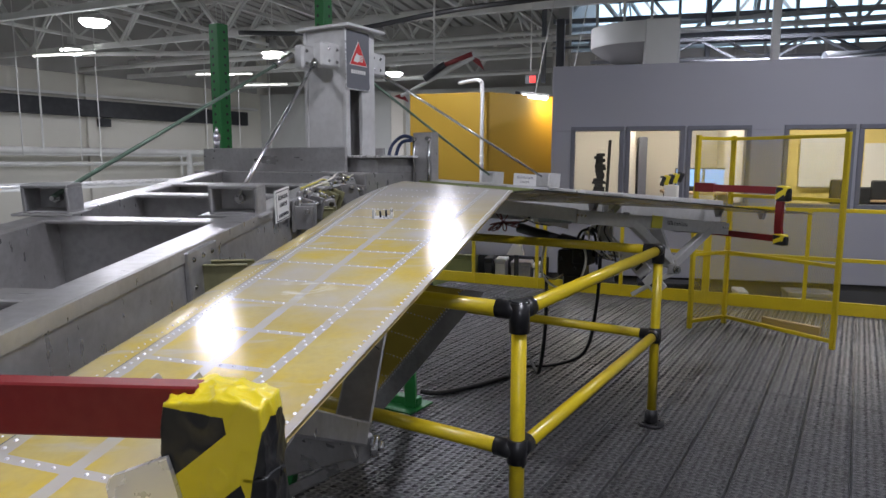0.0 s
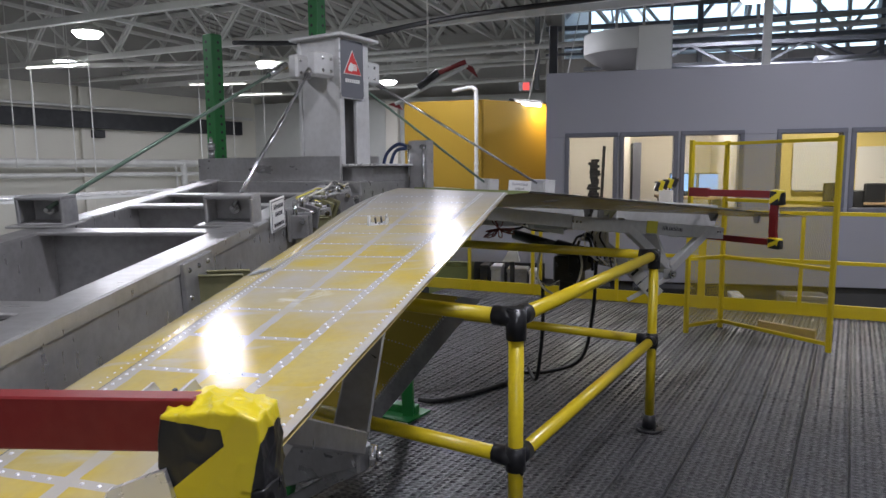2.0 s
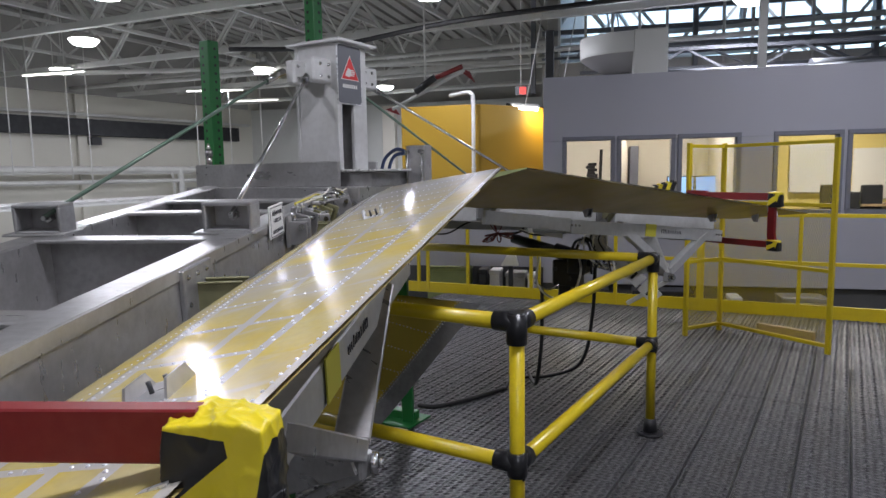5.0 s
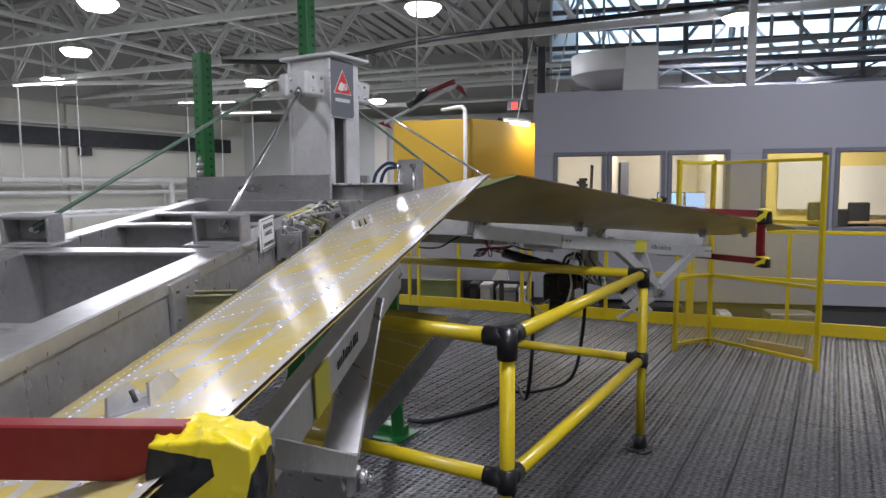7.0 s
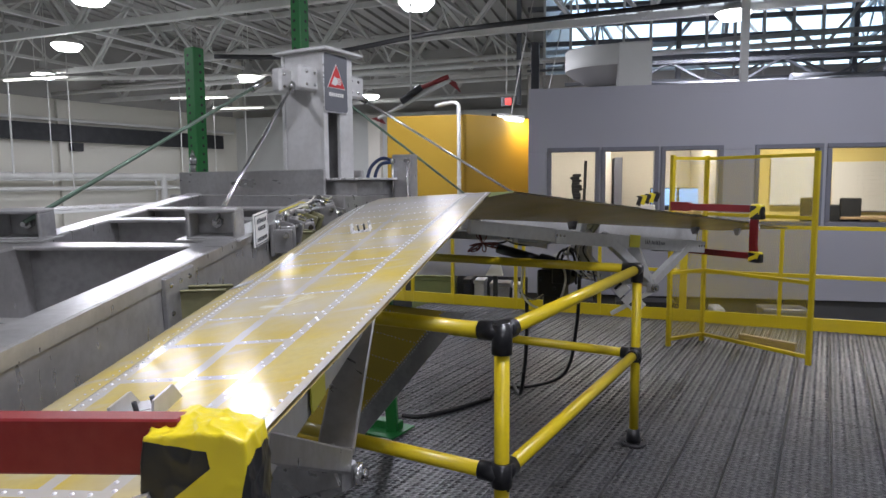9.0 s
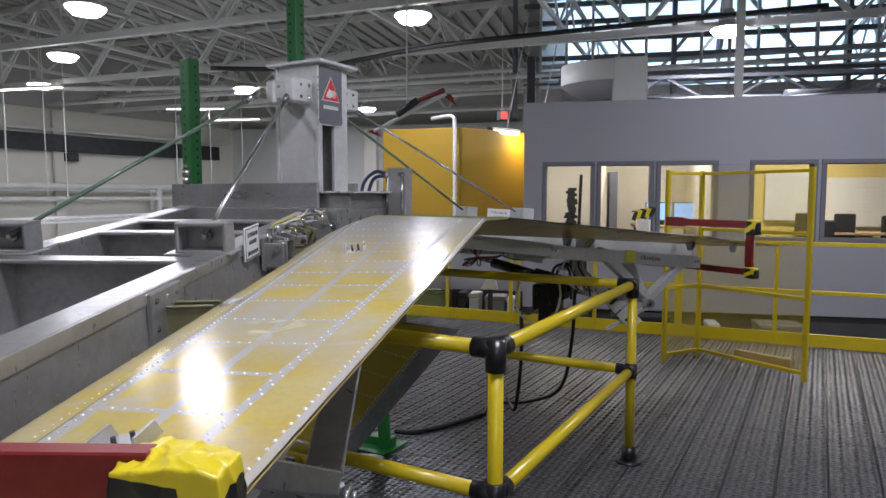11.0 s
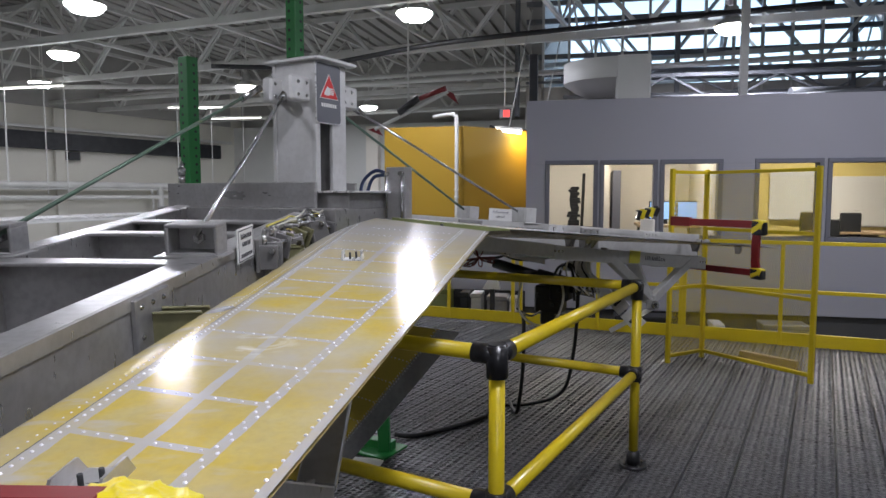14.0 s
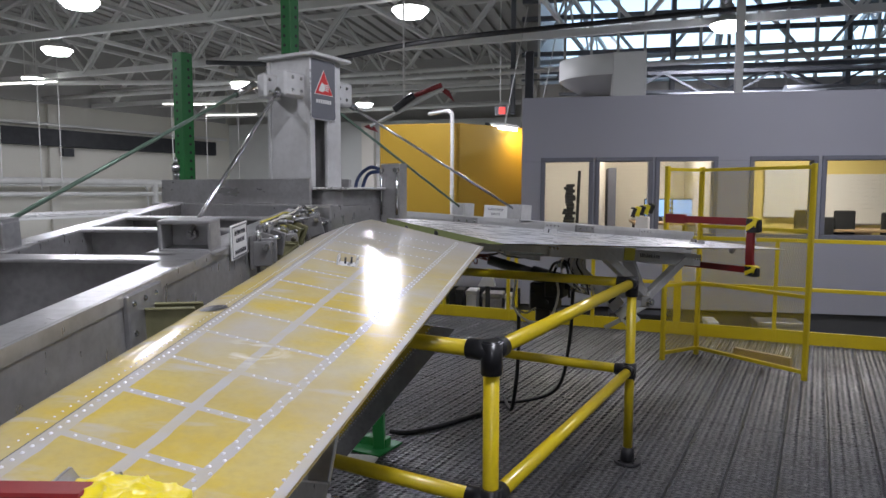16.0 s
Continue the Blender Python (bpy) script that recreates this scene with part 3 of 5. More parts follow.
def tailplane(side):
    """Open torque box of one half: rear beam, front beam, ribs. u runs outwards along the hinge, v forward is negative."""
    m = half_axes(side)
    s = side

    def P(u, v, w):
        return (v, s * u, w)

    plain = ALU if s < 0 else ALU_PALE
    deep = 0.26 if s < 0 else 0.17
    t = thing("tailplane", m, "bare aluminium tailplane test frame, open box of beams and ribs", "test rig frame", "tailplane halves")
    rear = part("rear_beam", bar(fresh(), P(-0.5, -0.168, 0.07 - deep / 2), P(2.5, -0.168, 0.07 - deep / 2), 0.095, deep, 0.006), plain, t)
    part("cap_strip", bar(fresh(), P(-0.5, -0.1195, 0.0535), P(2.5, -0.1195, 0.0535), 0.006, 0.033, 0.001), plain, rear)
    front = part("front_beam", bar(fresh(), P(-0.9, -0.96, -0.06), P(2.6, -0.74, -0.06), 0.1, 0.24, 0.006), plain, t)
    for u, f in ((1.76, 0.0), (0.9, 0.0), (0.27, 0.0), (-0.12, 0.0)):
        vf = -0.9 + (u + 0.6) * 0.06
        r = part("rib", bar(fresh(), P(u - 0.02, vf, 0.06 - deep / 2), P(u, -0.215, 0.06 - deep / 2), 0.014, deep - 0.02, 0.002), ALU_DULL, t)
        part("rib_cap", bar(fresh(), P(u + 0.02, vf, 0.056), P(u + 0.04, -0.215, 0.056), 0.085, 0.012, 0.003), plain, r, "bright rib flange")
    # lower skin closes the box
    bm = fresh()
    plate(bm, [P(-0.5, -0.22, 0.07 - deep), P(2.7, -0.22, 0.07 - deep), P(2.6, -0.72, 0.07 - deep), P(-0.6, -0.88, 0.07 - deep)], (0, 0, -1), 0.006)
    part("lower_skin", bm, ALU_DULL, t)
    # splice plates along the rear beam
    for u in ((1.05, 1.95) if s > 0 else ()):
        bm = fresh()
        slab(bm, (-0.1205, s * u - 0.07, 0.0), (-0.112, s * u + 0.07, 0.066), 0.002)
        sp = part("splice_plate", bm, ALU_PALE, t, "bolted splice plate")
        bm = fresh()
        for b in range(4):
            dome(bm, (-0.112, s * u - 0.05 + b * 0.033, 0.045), 0.006, (1, 0, 0))
        part("bolts", bm, STEEL, sp)
    # hinge fittings on the rear beam
    for k, u in enumerate((1.34, 0.36)):
        bm = fresh()
        slab(bm, (-0.121, s * u - 0.085, 0.09 - deep), (-0.106, s * u + 0.085, 0.062), 0.003)
        pl = part("hinge_plate", bm, ALU_DULL, t, "bolted hinge plate")
        bm = fresh()
        for b in range(3):
            for zz in (0.04, 0.005) if b else (0.04, -0.03, -0.08):
                dome(bm, (-0.106, s * (u + 0.06 - b * 0.055), zz), 0.008, (1, 0, 0))
        part("bolts", bm, STEEL, pl)
        for d in (-0.03, 0.022):      # two tapered cheeks with turned edges and an open middle
            y = s * (u - 0.01 + d)
            bm = fresh()
            bar(bm, (-0.106, y, 0.014), (0.0, y - s * 0.03, 0.01), 0.011, 0.006, 0.002)
            bar(bm, (-0.106, y, -0.085), (0.0, y - s * 0.03, -0.002), 0.011, 0.006, 0.002)
            bar(bm, (-0.1, y, -0.09), (-0.1, y, 0.016), 0.012, 0.014, 0.002)
            plate(bm, [(-0.106, y, 0.012), (0.0, y - s * 0.03, 0.008), (0.0, y - s * 0.03, -0.002), (-0.106, y, -0.085)], (0, 1, 0), 0.004)
            part("hinge_arm", bm, PRIMER_DARK, pl, "slim olive green hinge arm")
    return t


def tie_box(side, u, v, top):
    """Open-fronted anchor box for a tie rod."""
    m = half_axes(side) @ pose(v, side * u, 0.064)
    t = thing("tie_rod_anchor", m, "open aluminium anchor box with a tie rod nut", "anchor bracket", "tie rod anchors")
    w, d, h = 0.082, 0.085, 0.1
    bm = fresh()
    slab(bm, (-w, -d / 2, 0), (w, d / 2, 0.012), 0.003)
    slab(bm, (-w, -d / 2, h - 0.012), (w, d / 2, h), 0.003)
    slab(bm, (-w, -d / 2, 0.01), (-w + 0.012, d / 2, h - 0.01), 0.003)
    slab(bm, (w - 0.012, -d / 2, 0.01), (w, d / 2, h - 0.01), 0.003)
    slab(bm, (-w + 0.01, -side * d / 2 - 0.006, 0.01), (w - 0.01, -side * d / 2 + 0.006, h - 0.01), 0.003)
    part("box", bm, ALU_DULL if side < 0 else ALU_PALE, t)
    bm = fresh()
    rod(bm, (0, -side * d / 2, h * 0.5), (0.0, -side * (d / 2 - 0.03), h * 0.5), 0.017, n=6)
    rod(bm, (0, -side * d / 2, h * 0.5), (0.0, -side * (d / 2 - 0.05), h * 0.5), 0.008)
    part("nut", bm, STEEL, t)
    part("base_plate", slab(fresh(), (-w - 0.03, -d / 2 - 0.02, -0.003), (w + 0.02, d / 2 + 0.01, 0.005), 0.002), ALU, t)
    return RIG.inverted() @ m @ Vector((0, 0, h * 0.55))


for side in (-1, 1):
    tailplane(side)
ANCHORS = {(side, k): tie_box(side, u, v, 0) for side in (-1, 1) for k, (u, v) in enumerate(((0.83, -0.205), (0.83, -0.845)))}


def centre_box():
    t = thing("centre_frame", RIG, "bare aluminium centre section of the tail test rig", "test rig frame")
    part("cross_plate", slab(fresh(), (-1.37, -0.17, 1.545), (-0.27, -0.15, 1.675), 0.004), ALU, t)
    part("cross_plate", slab(fresh(), (-1.37, 0.15, 1.545), (-0.27, 0.17, 1.675), 0.004), ALU, t)
    part("base", slab(fresh(), (-1.4, -0.22, 1.33), (-0.1, 0.22, 1.545), 0.006), ALU, t)
    part("ledge_plate", slab(fresh(), (-0.44, -0.145, 1.62), (-0.06, 0.32, 1.632), 0.003), ALU_BRIGHT, t, "bright top plate")
    part("side_block", slab(fresh(), (-0.42, -0.12, 1.54), (-0.1, 0.3, 1.62), 0.004), ALU_DULL, t)
    c = part("column", slab(fresh(), (-0.59, -0.12, 1.54), (-0.565, 0.12, 2.275), 0.004), ALU_PALE, t, "welded aluminium column")
    part("flange", slab(fresh(), (-0.325, -0.12, 1.54), (-0.30, -0.085, 2.275), 0.004), ALU_PALE, c)
    part("flange", slab(fresh(), (-0.325, 0.01, 1.54), (-0.30, 0.12, 2.275), 0.004), ALU_PALE, c)
    part("web", slab(fresh(), (-0.565, -0.115, 1.54), (-0.325, -0.095, 2.275), 0.002), ALU_PALE, c)
    part("web", slab(fresh(), (-0.565, 0.05, 1.54), (-0.325, 0.062, 2.275), 0.002), ALU_DULL, c)
    part("cap_plate", slab(fresh(), (-0.625, -0.145, 2.275), (-0.26, 0.165, 2.293), 0.004), ALU_PALE, t)
    for s in (-1, 1):
        for dx, y in ((-0.53, 0.22), (-0.38, 0.26)):
            lug = part("lug", slab(fresh(), (dx - 0.012, s * 0.12 if s > 0 else -0.12 - y * 0.55, 2.07), (dx + 0.05, s * 0.12 + y * 0.55 if s > 0 else -0.12, 2.19), 0.01), ALU_PALE, t, "bolted grey tie rod lug")
            bm = fresh()
            for k in range(4):
                dome(bm, (dx + 0.05, s * (0.15 + 0.06 * (k % 2)), 2.1 + 0.06 * (k // 2)), 0.01, (1, 0, 0))
            part("bolts", bm, STEEL, lug)
    return t


centre_box()


def tie_rod(side, k):
    a = ANCHORS[(side, k)]
    b = Vector(((-0.41, -0.55)[k], side * (0.2, 0.26)[k], 2.13))
    mat = STEEL if k == 0 else STEEL_GREEN
    t = thing("tie_rod", RIG, "bright steel tie rod" if k == 0 else "green coated steel tie rod", "tie rod", "tie rods")
    part("shaft", rod(fresh(), a, b, 0.0078, n=12), mat, t)
    bm = fresh()
    way = (b - a).normalized()
    rod(bm, b - way * 0.14, b + way * 0.02, 0.017, n=12)
    part("clevis", bm, STEEL, t)


for side in (-1, 1):
    for k in (0, 1):
        tie_rod(side, k)

# ---------- the moving elevators ----------
SLOPE, ROOT = 0.1548, 0.7395


def spar(u):
    """Chord position of the front row of rivets."""
    return 0.149 - 0.043 * u


def rib_at(k):
    """Span of rib k where it would meet the hinge line; the ribs lean outwards by 0.3 of the chord."""
    return 0.285 + 0.1745 * k - 0.0007 * k * k


def half_thick(u, v):
    """Half the section's thickness at span u and chord v; the nose droops ahead of the seam."""
    r = max(0.0413 - 0.0154 * max(u, 0), 0.009) + 0.0111 * min(max((1.1 - u) / 1.36, 0), 1) ** 1.8
    c = ROOT - SLOPE * u
    s = spar(u) - 0.012
    if v < s:
        fore = min(max(0.012 + 0.04 * (u - 1.6), -0.02), 0.03)
        return (r + (0.003 - r) * s / c) * math.sqrt(max(1 - ((s - v) / (s + fore)) ** 2, 0))
    return r + (0.003 - r) * min(v / c, 1)


def elevator(side):
    m = half_axes(side)
    s = side
    name = "elevator"
    t = thing(name, m, "yellow primed riveted aluminium elevator surface, hinged" if s < 0 else "bare and olive primed aluminium elevator surface, hinged", "elevator", "elevators")
    us = [0.0 + i * 0.1 for i in range(29)]

    def section(u, cut):
        c = ROOT - SLOPE * u
        seam = spar(u) - 0.012
        fore = min(max(0.012 + 0.04 * (u - 1.6), -0.02), 0.03) - 0.0005
        vs = [seam - (seam + fore) * math.sin(math.radians(90 - 11.25 * k)) for k in range(8)] + [seam + (c - seam) * k / 8 for k in range(9)]
        if cut > 0:      # the raked tip
            lead = -fore + cut * (c - 0.02 + fore)
            vs = [lead + (v - vs[0]) * (c - lead) / (c - vs[0]) for v in vs]
        return vs
    top, bot = fresh(), fresh()
    grid_t, grid_b = [], []
    span = us + [2.9, 3.0, 3.08, 3.12]
    for u in span:
        cut = max(0, (u - 2.55) / 0.57)
        rt, rb = [], []
        for v in section(u, cut):
            uu = u
            if u < 0.8:    # the root rib runs fore and aft, not square to the hinge
                k = (0.8 - max(u, 0)) / 0.8
                if u < 0.55:
                    v = v + 0.22 * (1 - u / 0.55) * max(0, (0.35 - v) / 0.4)
                uu = max(u, 0) - 0.62 * (ROOT - v) * k
            h = half_thick(uu, v if cut == 0 else max(v, 0.03)) * (1 if cut == 0 else max(0.6, 1 - cut * 0.4))
            if cut > 0 and v == section(u, cut)[0]:
                h = 0.002
            rt.append(top.verts.new((v, s * uu, h)))
            rb.append(bot.verts.new((v, s * uu, -h - 0.0005)))
        grid_t.append(rt), grid_b.append(rb)
    for grid, bm, flip in ((grid_t, top, s < 0), (grid_b, bot, s > 0)):
        for a, b in zip(grid, grid[1:]):
            for k in range(len(a) - 1):
                q = (a[k], a[k + 1], b[k + 1], b[k])
                bm.faces.new(q[::-1] if flip else q).smooth = True
    ROOT_T = [(Vector(a.co), Vector(b.co)) for a, b in zip(grid_t[0], grid_b[0])]
    part("upper_skin", top, SKIN if s < 0 else ALU_BRIGHT, t)
    part("lower_skin", bot, OLIVE, t, "olive primed lower skin")
    bm = fresh()
    for (a, b), (c, d) in zip(ROOT_T, ROOT_T[1:]):
        q = [bm.verts.new(x) for x in (a, b, d, c)]
        bm.faces.new(q)
    rib = part("root_rib", bm, PRIMER, t, "green primed root rib")
    for v, hole in ((0.3, 0.018), (0.44, 0.016)):
        uu = -0.62 * (ROOT - v)
        part("lightening_hole", rod(fresh(), (v, s * (uu + 0.004), 0), (v, s * (uu - 0.004), 0), hole, n=18), BLACK, rib)
    # rivets
    bm = fresh()

    def rivet(u, v, r=0.0034):
        if v < ROOT - SLOPE * u - 0.004:
            dome(bm, (v, s * u, half_thick(u, v) - 0.0004), r if s < 0 else r * 0.6, flat=0.62)
    for i in range(150):
        u = -0.1 + i * 0.019
        if u > 2.6:
            break
        rivet(u, spar(u))
        rivet(u + 0.008, spar(u) - 0.027, 0.0022)
    for i in range(160):
        u = i * 0.0185
        if u > 2.95:
            break
        rivet(u, ROOT - SLOPE * u - (0.112 if i % 2 else 0.123))
    for i in range(125):
        u = 0.01 + i * 0.024
        if u < 3.05:
            rivet(u, ROOT - SLOPE * u - 0.018)
    for k in range(-2, 15):
        for j in range(24):
            v = 0.05 + j * 0.0235
            u = rib_at(k) + 0.3 * v
            if 0.0 < u < 2.8 and spar(u) + 0.01 < v < ROOT - SLOPE * u - 0.135 and abs(v - 0.387 + 0.093 * u) > 0.012:
                rivet(u, v, 0.0031)
    rv = part("rivets", bm, RIVET, t, "small bright rivet heads")
    rv["kind"] = "stuff"
    # hinge lugs under the skin
    for u, v in ((0.95, 0.12), (2.2, 0.08)):
        bm = fresh()
        h = -half_thick(u, v)
        for dy in (-0.018, 0.012):
            plate(bm, [(v - 0.03, s * u + dy, h + 0.004), (v + 0.035, s * u + dy, h + 0.004), (v + 0.01, s * u + dy, h - 0.05), (v - 0.012, s * u + dy, h - 0.05)], (0, 1, 0), 0.006)
        rod(bm, (v, s * u - 0.026, h - 0.036), (v, s * u + 0.026, h - 0.036), 0.011, n=10)
        part("hinge_lug", bm, ALU_DULL, t, "small grey hinge lug")
    bm = fresh()
    plate(bm, [(0.12, s * 2.6, -0.012), (0.17, s * 2.6, -0.01), (0.155, s * 2.6, -0.06), (0.13, s * 2.6, -0.06)], (0, 1, 0), 0.025)
    part("tip_lug", bm, ALU, t)
    # seam behind the nose and the slot over the hinge arm
    bm = fresh()
    for i in range(52):
        line = []
        for u, d in ((i * 0.05, 0.0), (i * 0.05, 0.002), (i * 0.05 + 0.05, 0.002), (i * 0.05 + 0.05, 0.0)):
            v = spar(u) - 0.012 + d
            line.append(bm.verts.new((v, s * u, half_thick(u, v) + 0.0004)))
        bm.faces.new(line)
    part("seam", bm, INK, t)
    bm = fresh()
    rim = []
    for k in range(12):
        a = k * math.pi / 6
        v, u = 0.05 + 0.03 * math.cos(a), 1.335 + 0.03 * math.sin(a) - 0.3 * 0.03 * math.cos(a)
        rim.append((v, s * u, half_thick(u, v) + 0.0012))
    bm.faces.new([bm.verts.new(q) for q in rim])
    part("slot", bm, BLACK, t, "dark slot over the hinge arm")
    # small brackets standing on the skin
    for u, v, wide, long, tall in ((0.70, 0.262, 0.031, 0.03, 0.03), (2.135, 0.19, 0.03, 0.045, 0.024)):
        bm = fresh()
        h = half_thick(u, v)
        slab(bm, (v - wide, s * u - long, h - 0.004), (v + wide, s * u + long, h + 0.002), 0.002)
        for dx in (-wide - 0.002, wide - 0.002):
            plate(bm, [(v + dx, s * u - long, h - 0.002), (v + dx, s * u + long, h - 0.002), (v + dx, s * u + long * 0.6, h + tall), (v + dx, s * u - long * 0.6, h + tall)], (1, 0, 0), 0.004)
        br = part("clip", bm, ALU_BRIGHT if u < 1 else ALU, t, "small bright bracket" if u < 1 else "small grey bracket")
        bm = fresh()
        for dx, dy in ((-0.008, -0.006), (0.01, 0.008)):
            rod(bm, (v + dx, s * u + dy, h), (v + dx, s * u + dy, h + tall * 0.8), 0.0035, n=8)
        part("studs", bm, DARK, br)
    return t, m


ELEVATORS = [elevator(-1), elevator(1)]

# ---------- red tip clamps ----------
def tape_pattern(at, half):
    """Hazard tape wound in overlapping turns: yellow over the top, down one flank and aslant, black between."""
    m = material("hazard_tape", (0.75, 0.6, 0.02), 0.32, 0.0, [(12, 4, 0.3, (0.58, 0.45, 0.02))], 0.35, 24, coat=0.2)
    nt = m.node_tree
    b = nt.nodes["Principled BSDF"]
    tc, sep = nt.nodes.new("ShaderNodeTexCoord"), nt.nodes.new("ShaderNodeSeparateXYZ")
    nt.links.new(tc.outputs["Object"], sep.inputs[0])

    def mth(op, *args):
        n = nt.nodes.new("ShaderNodeMath")
        n.operation = op
        for i, a in enumerate(args):
            if isinstance(a, (int, float)):
                n.inputs[i].default_value = a
            else:
                nt.links.new(a, n.inputs[i])
        return n.outputs[0]
    x = mth("DIVIDE", mth("SUBTRACT", sep.outputs[0], at[0]), half[0])
    z = mth("DIVIDE", mth("SUBTRACT", sep.outputs[2], at[2]), half[2])
    top = mth("GREATER_THAN", z, mth("MULTIPLY_ADD", x, -0.1, 0.68))
    flank = mth("MULTIPLY", mth("GREATER_THAN", x, mth("MULTIPLY_ADD", z, -0.35, 0.42)), mth("LESS_THAN", x, mth("MULTIPLY_ADD", z, 0.3, 0.66)))
    slant = mth("LESS_THAN", z, mth("MULTIPLY_ADD", x, 0.555, 0.35))
    slant = mth("MULTIPLY", slant, mth("MULTIPLY", mth("GREATER_THAN", z, mth("MULTIPLY_ADD", x, 0.555, -0.34)), mth("LESS_THAN", x, 0.5)))
    yellow = mth("MAXIMUM", top, mth("MAXIMUM", flank, slant))
    old = b.inputs["Base Color"].links[0].from_socket
    mix = nt.nodes.new("ShaderNodeMix")
    mix.data_type = "RGBA"
    nt.links.new(yellow, mix.inputs[0])
    mix.inputs[6].default_value = (0.012, 0.012, 0.013, 1)
    nt.links.new(old, mix.inputs[7])
    nt.links.new(mix.outputs[2], b.inputs["Base Color"])
    return m


def tape_wrap(at, half, seed):
    """A crumpled bundle of tape: a box of folds, pulled out over the arm at its upper inner corner."""
    at, off = Vector(at), Vector((seed * 1.7, 2.1, 0.4))
    ball = fresh()
    bmesh.ops.create_icosphere(ball, subdivisions=6 if half[2] > 0.06 else 4, radius=1)
    for v in ball.verts:
        d = v.co.copy()
        m = max(abs(d.x), abs(d.y), abs(d.z))
        box = d * (0.22 + 0.74 / m)
        p = Vector((box.x * half[0] * (1 - 0.06 * d.z), box.y * half[1], box.z * half[2]))
        if d.x < 0 and d.z > 0.3:
            p.x -= half[0] * 0.28 * min(-d.x, 0.7) * (d.z - 0.3)
        if d.x > 0:
            p.z -= half[2] * 0.16 * d.x * d.x * (1 if d.z > 0 else 0)
        fold = noise.noise(Vector((d.x * 1.3 + d.z * 1.4, d.y * 1.5, d.z * 1.2 - d.x)) + off)
        crease = 1 - abs(noise.noise(Vector((d.x * 2.6 - d.z * 2.0, d.y * 1.2, d.z * 2.4 + d.x * 2.2)) + off * 2))
        small = 1 - abs(noise.noise(Vector((d.x * 5 + d.z * 4.0, d.y * 3, d.z * 5 - d.x * 4)) + off * 3))
        v.co = at + p * (0.94 + 0.07 * fold + 0.045 * crease ** 6 + 0.01 * small ** 5)
    for f in ball.faces:
        f.smooth = True
    return ball


WRAPS = {-1: (((0.041, 0, 0.119), (0.056, 0.036, 0.083)), ((0.025, 0, -0.17), (0.044, 0.03, 0.036))),
         1: (((0.028, 0, 0.15), (0.05, 0.034, 0.06)), ((0.028, 0, -0.172), (0.05, 0.032, 0.044)))}
TAPES = {side: [tape_pattern(at, half) for at, half in WRAPS[side]] for side in WRAPS}


def tip_clamp(side):
    s = side
    x = 0.075 if s > 0 else 0.0      # the far one sits a little further aft
    t = thing("tip_clamp", RIG @ pose(1.43 + 0.88 * x, s * (2.41 - 0.47 * x), 1.2 if s < 0 else 1.235, 0, 0, -s * 28.2), "red painted clamp frame round the tip, ends wrapped in hazard tape", "clamp", "tip clamps")
    part("arm", slab(fresh(), (-0.62 - x, -0.012, 0.143), (0.02, 0.012, 0.195), 0.002), RED, t)
    part("arm", slab(fresh(), (-0.55 - x, -0.012, -0.19), (0.0, 0.012, -0.145), 0.003), RED, t)
    part("arm_end", slab(fresh(), (-0.64 - x, -0.016, 0.135), (-0.46 - x, 0.016, 0.206), 0.003), RED, t)
    bm = fresh()
    plate(bm, [(-0.012, -0.014, -0.17), (0.045, -0.014, -0.17), (0.03, -0.014, -0.09), (0.03, -0.014, 0.06), (0.045, -0.014, 0.18), (-0.008, -0.014, 0.18), (-0.02, -0.014, 0.05), (-0.02, -0.014, -0.1)], (0, 1, 0), 0.028)
    part("upright", bm, RED, t)
    for k, (at, half) in enumerate(WRAPS[s]):
        part("tape_wrap", tape_wrap(at, half, 3 + k), TAPES[s][k], t, "crumpled yellow and black hazard tape")
    bm = fresh()
    plate(bm, [(-0.05, s * 0.03, 0.06), (-0.058, s * 0.03, 0.108), (-0.054, s * 0.03, 0.117), (0.0, s * 0.03, 0.138), (0.03, s * 0.03, 0.02), (-0.03, s * 0.03, 0.0)], (0, s, 0), 0.008)
    part("pad", bm, ALU_BRIGHT, t, "pale padded jaw plate")


tip_clamp(-1)
tip_clamp(1)

# taped stub of the far arm
t = thing("taped_stub", RIG @ pose(0.72, 2.55, 1.25), "pale stub post with its top wrapped in hazard tape", "post")
part("stub", slab(fresh(), (-0.05, -0.03, -0.05), (0.05, 0.03, 0.17), 0.006), CREAM, t)
by, bk = fresh(), fresh()
for i in range(5):
    bar(by if i % 2 else bk, (-0.07 + i * 0.033, -0.036, 0.165 + i * 0.008), (-0.045 + i * 0.033, -0.036, 0.235 + i * 0.006), 0.012, 0.034, 0.004, up=(1, 0, 0))
    bar(by if i % 2 else bk, (-0.07 + i * 0.033, -0.03, 0.235 + i * 0.008), (-0.06 + i * 0.033, 0.04, 0.225 + i * 0.008), 0.034, 0.012, 0.004)
part("tape", by, TAPE_Y, t)
part("black_stripe", bk, TAPE_K, t)


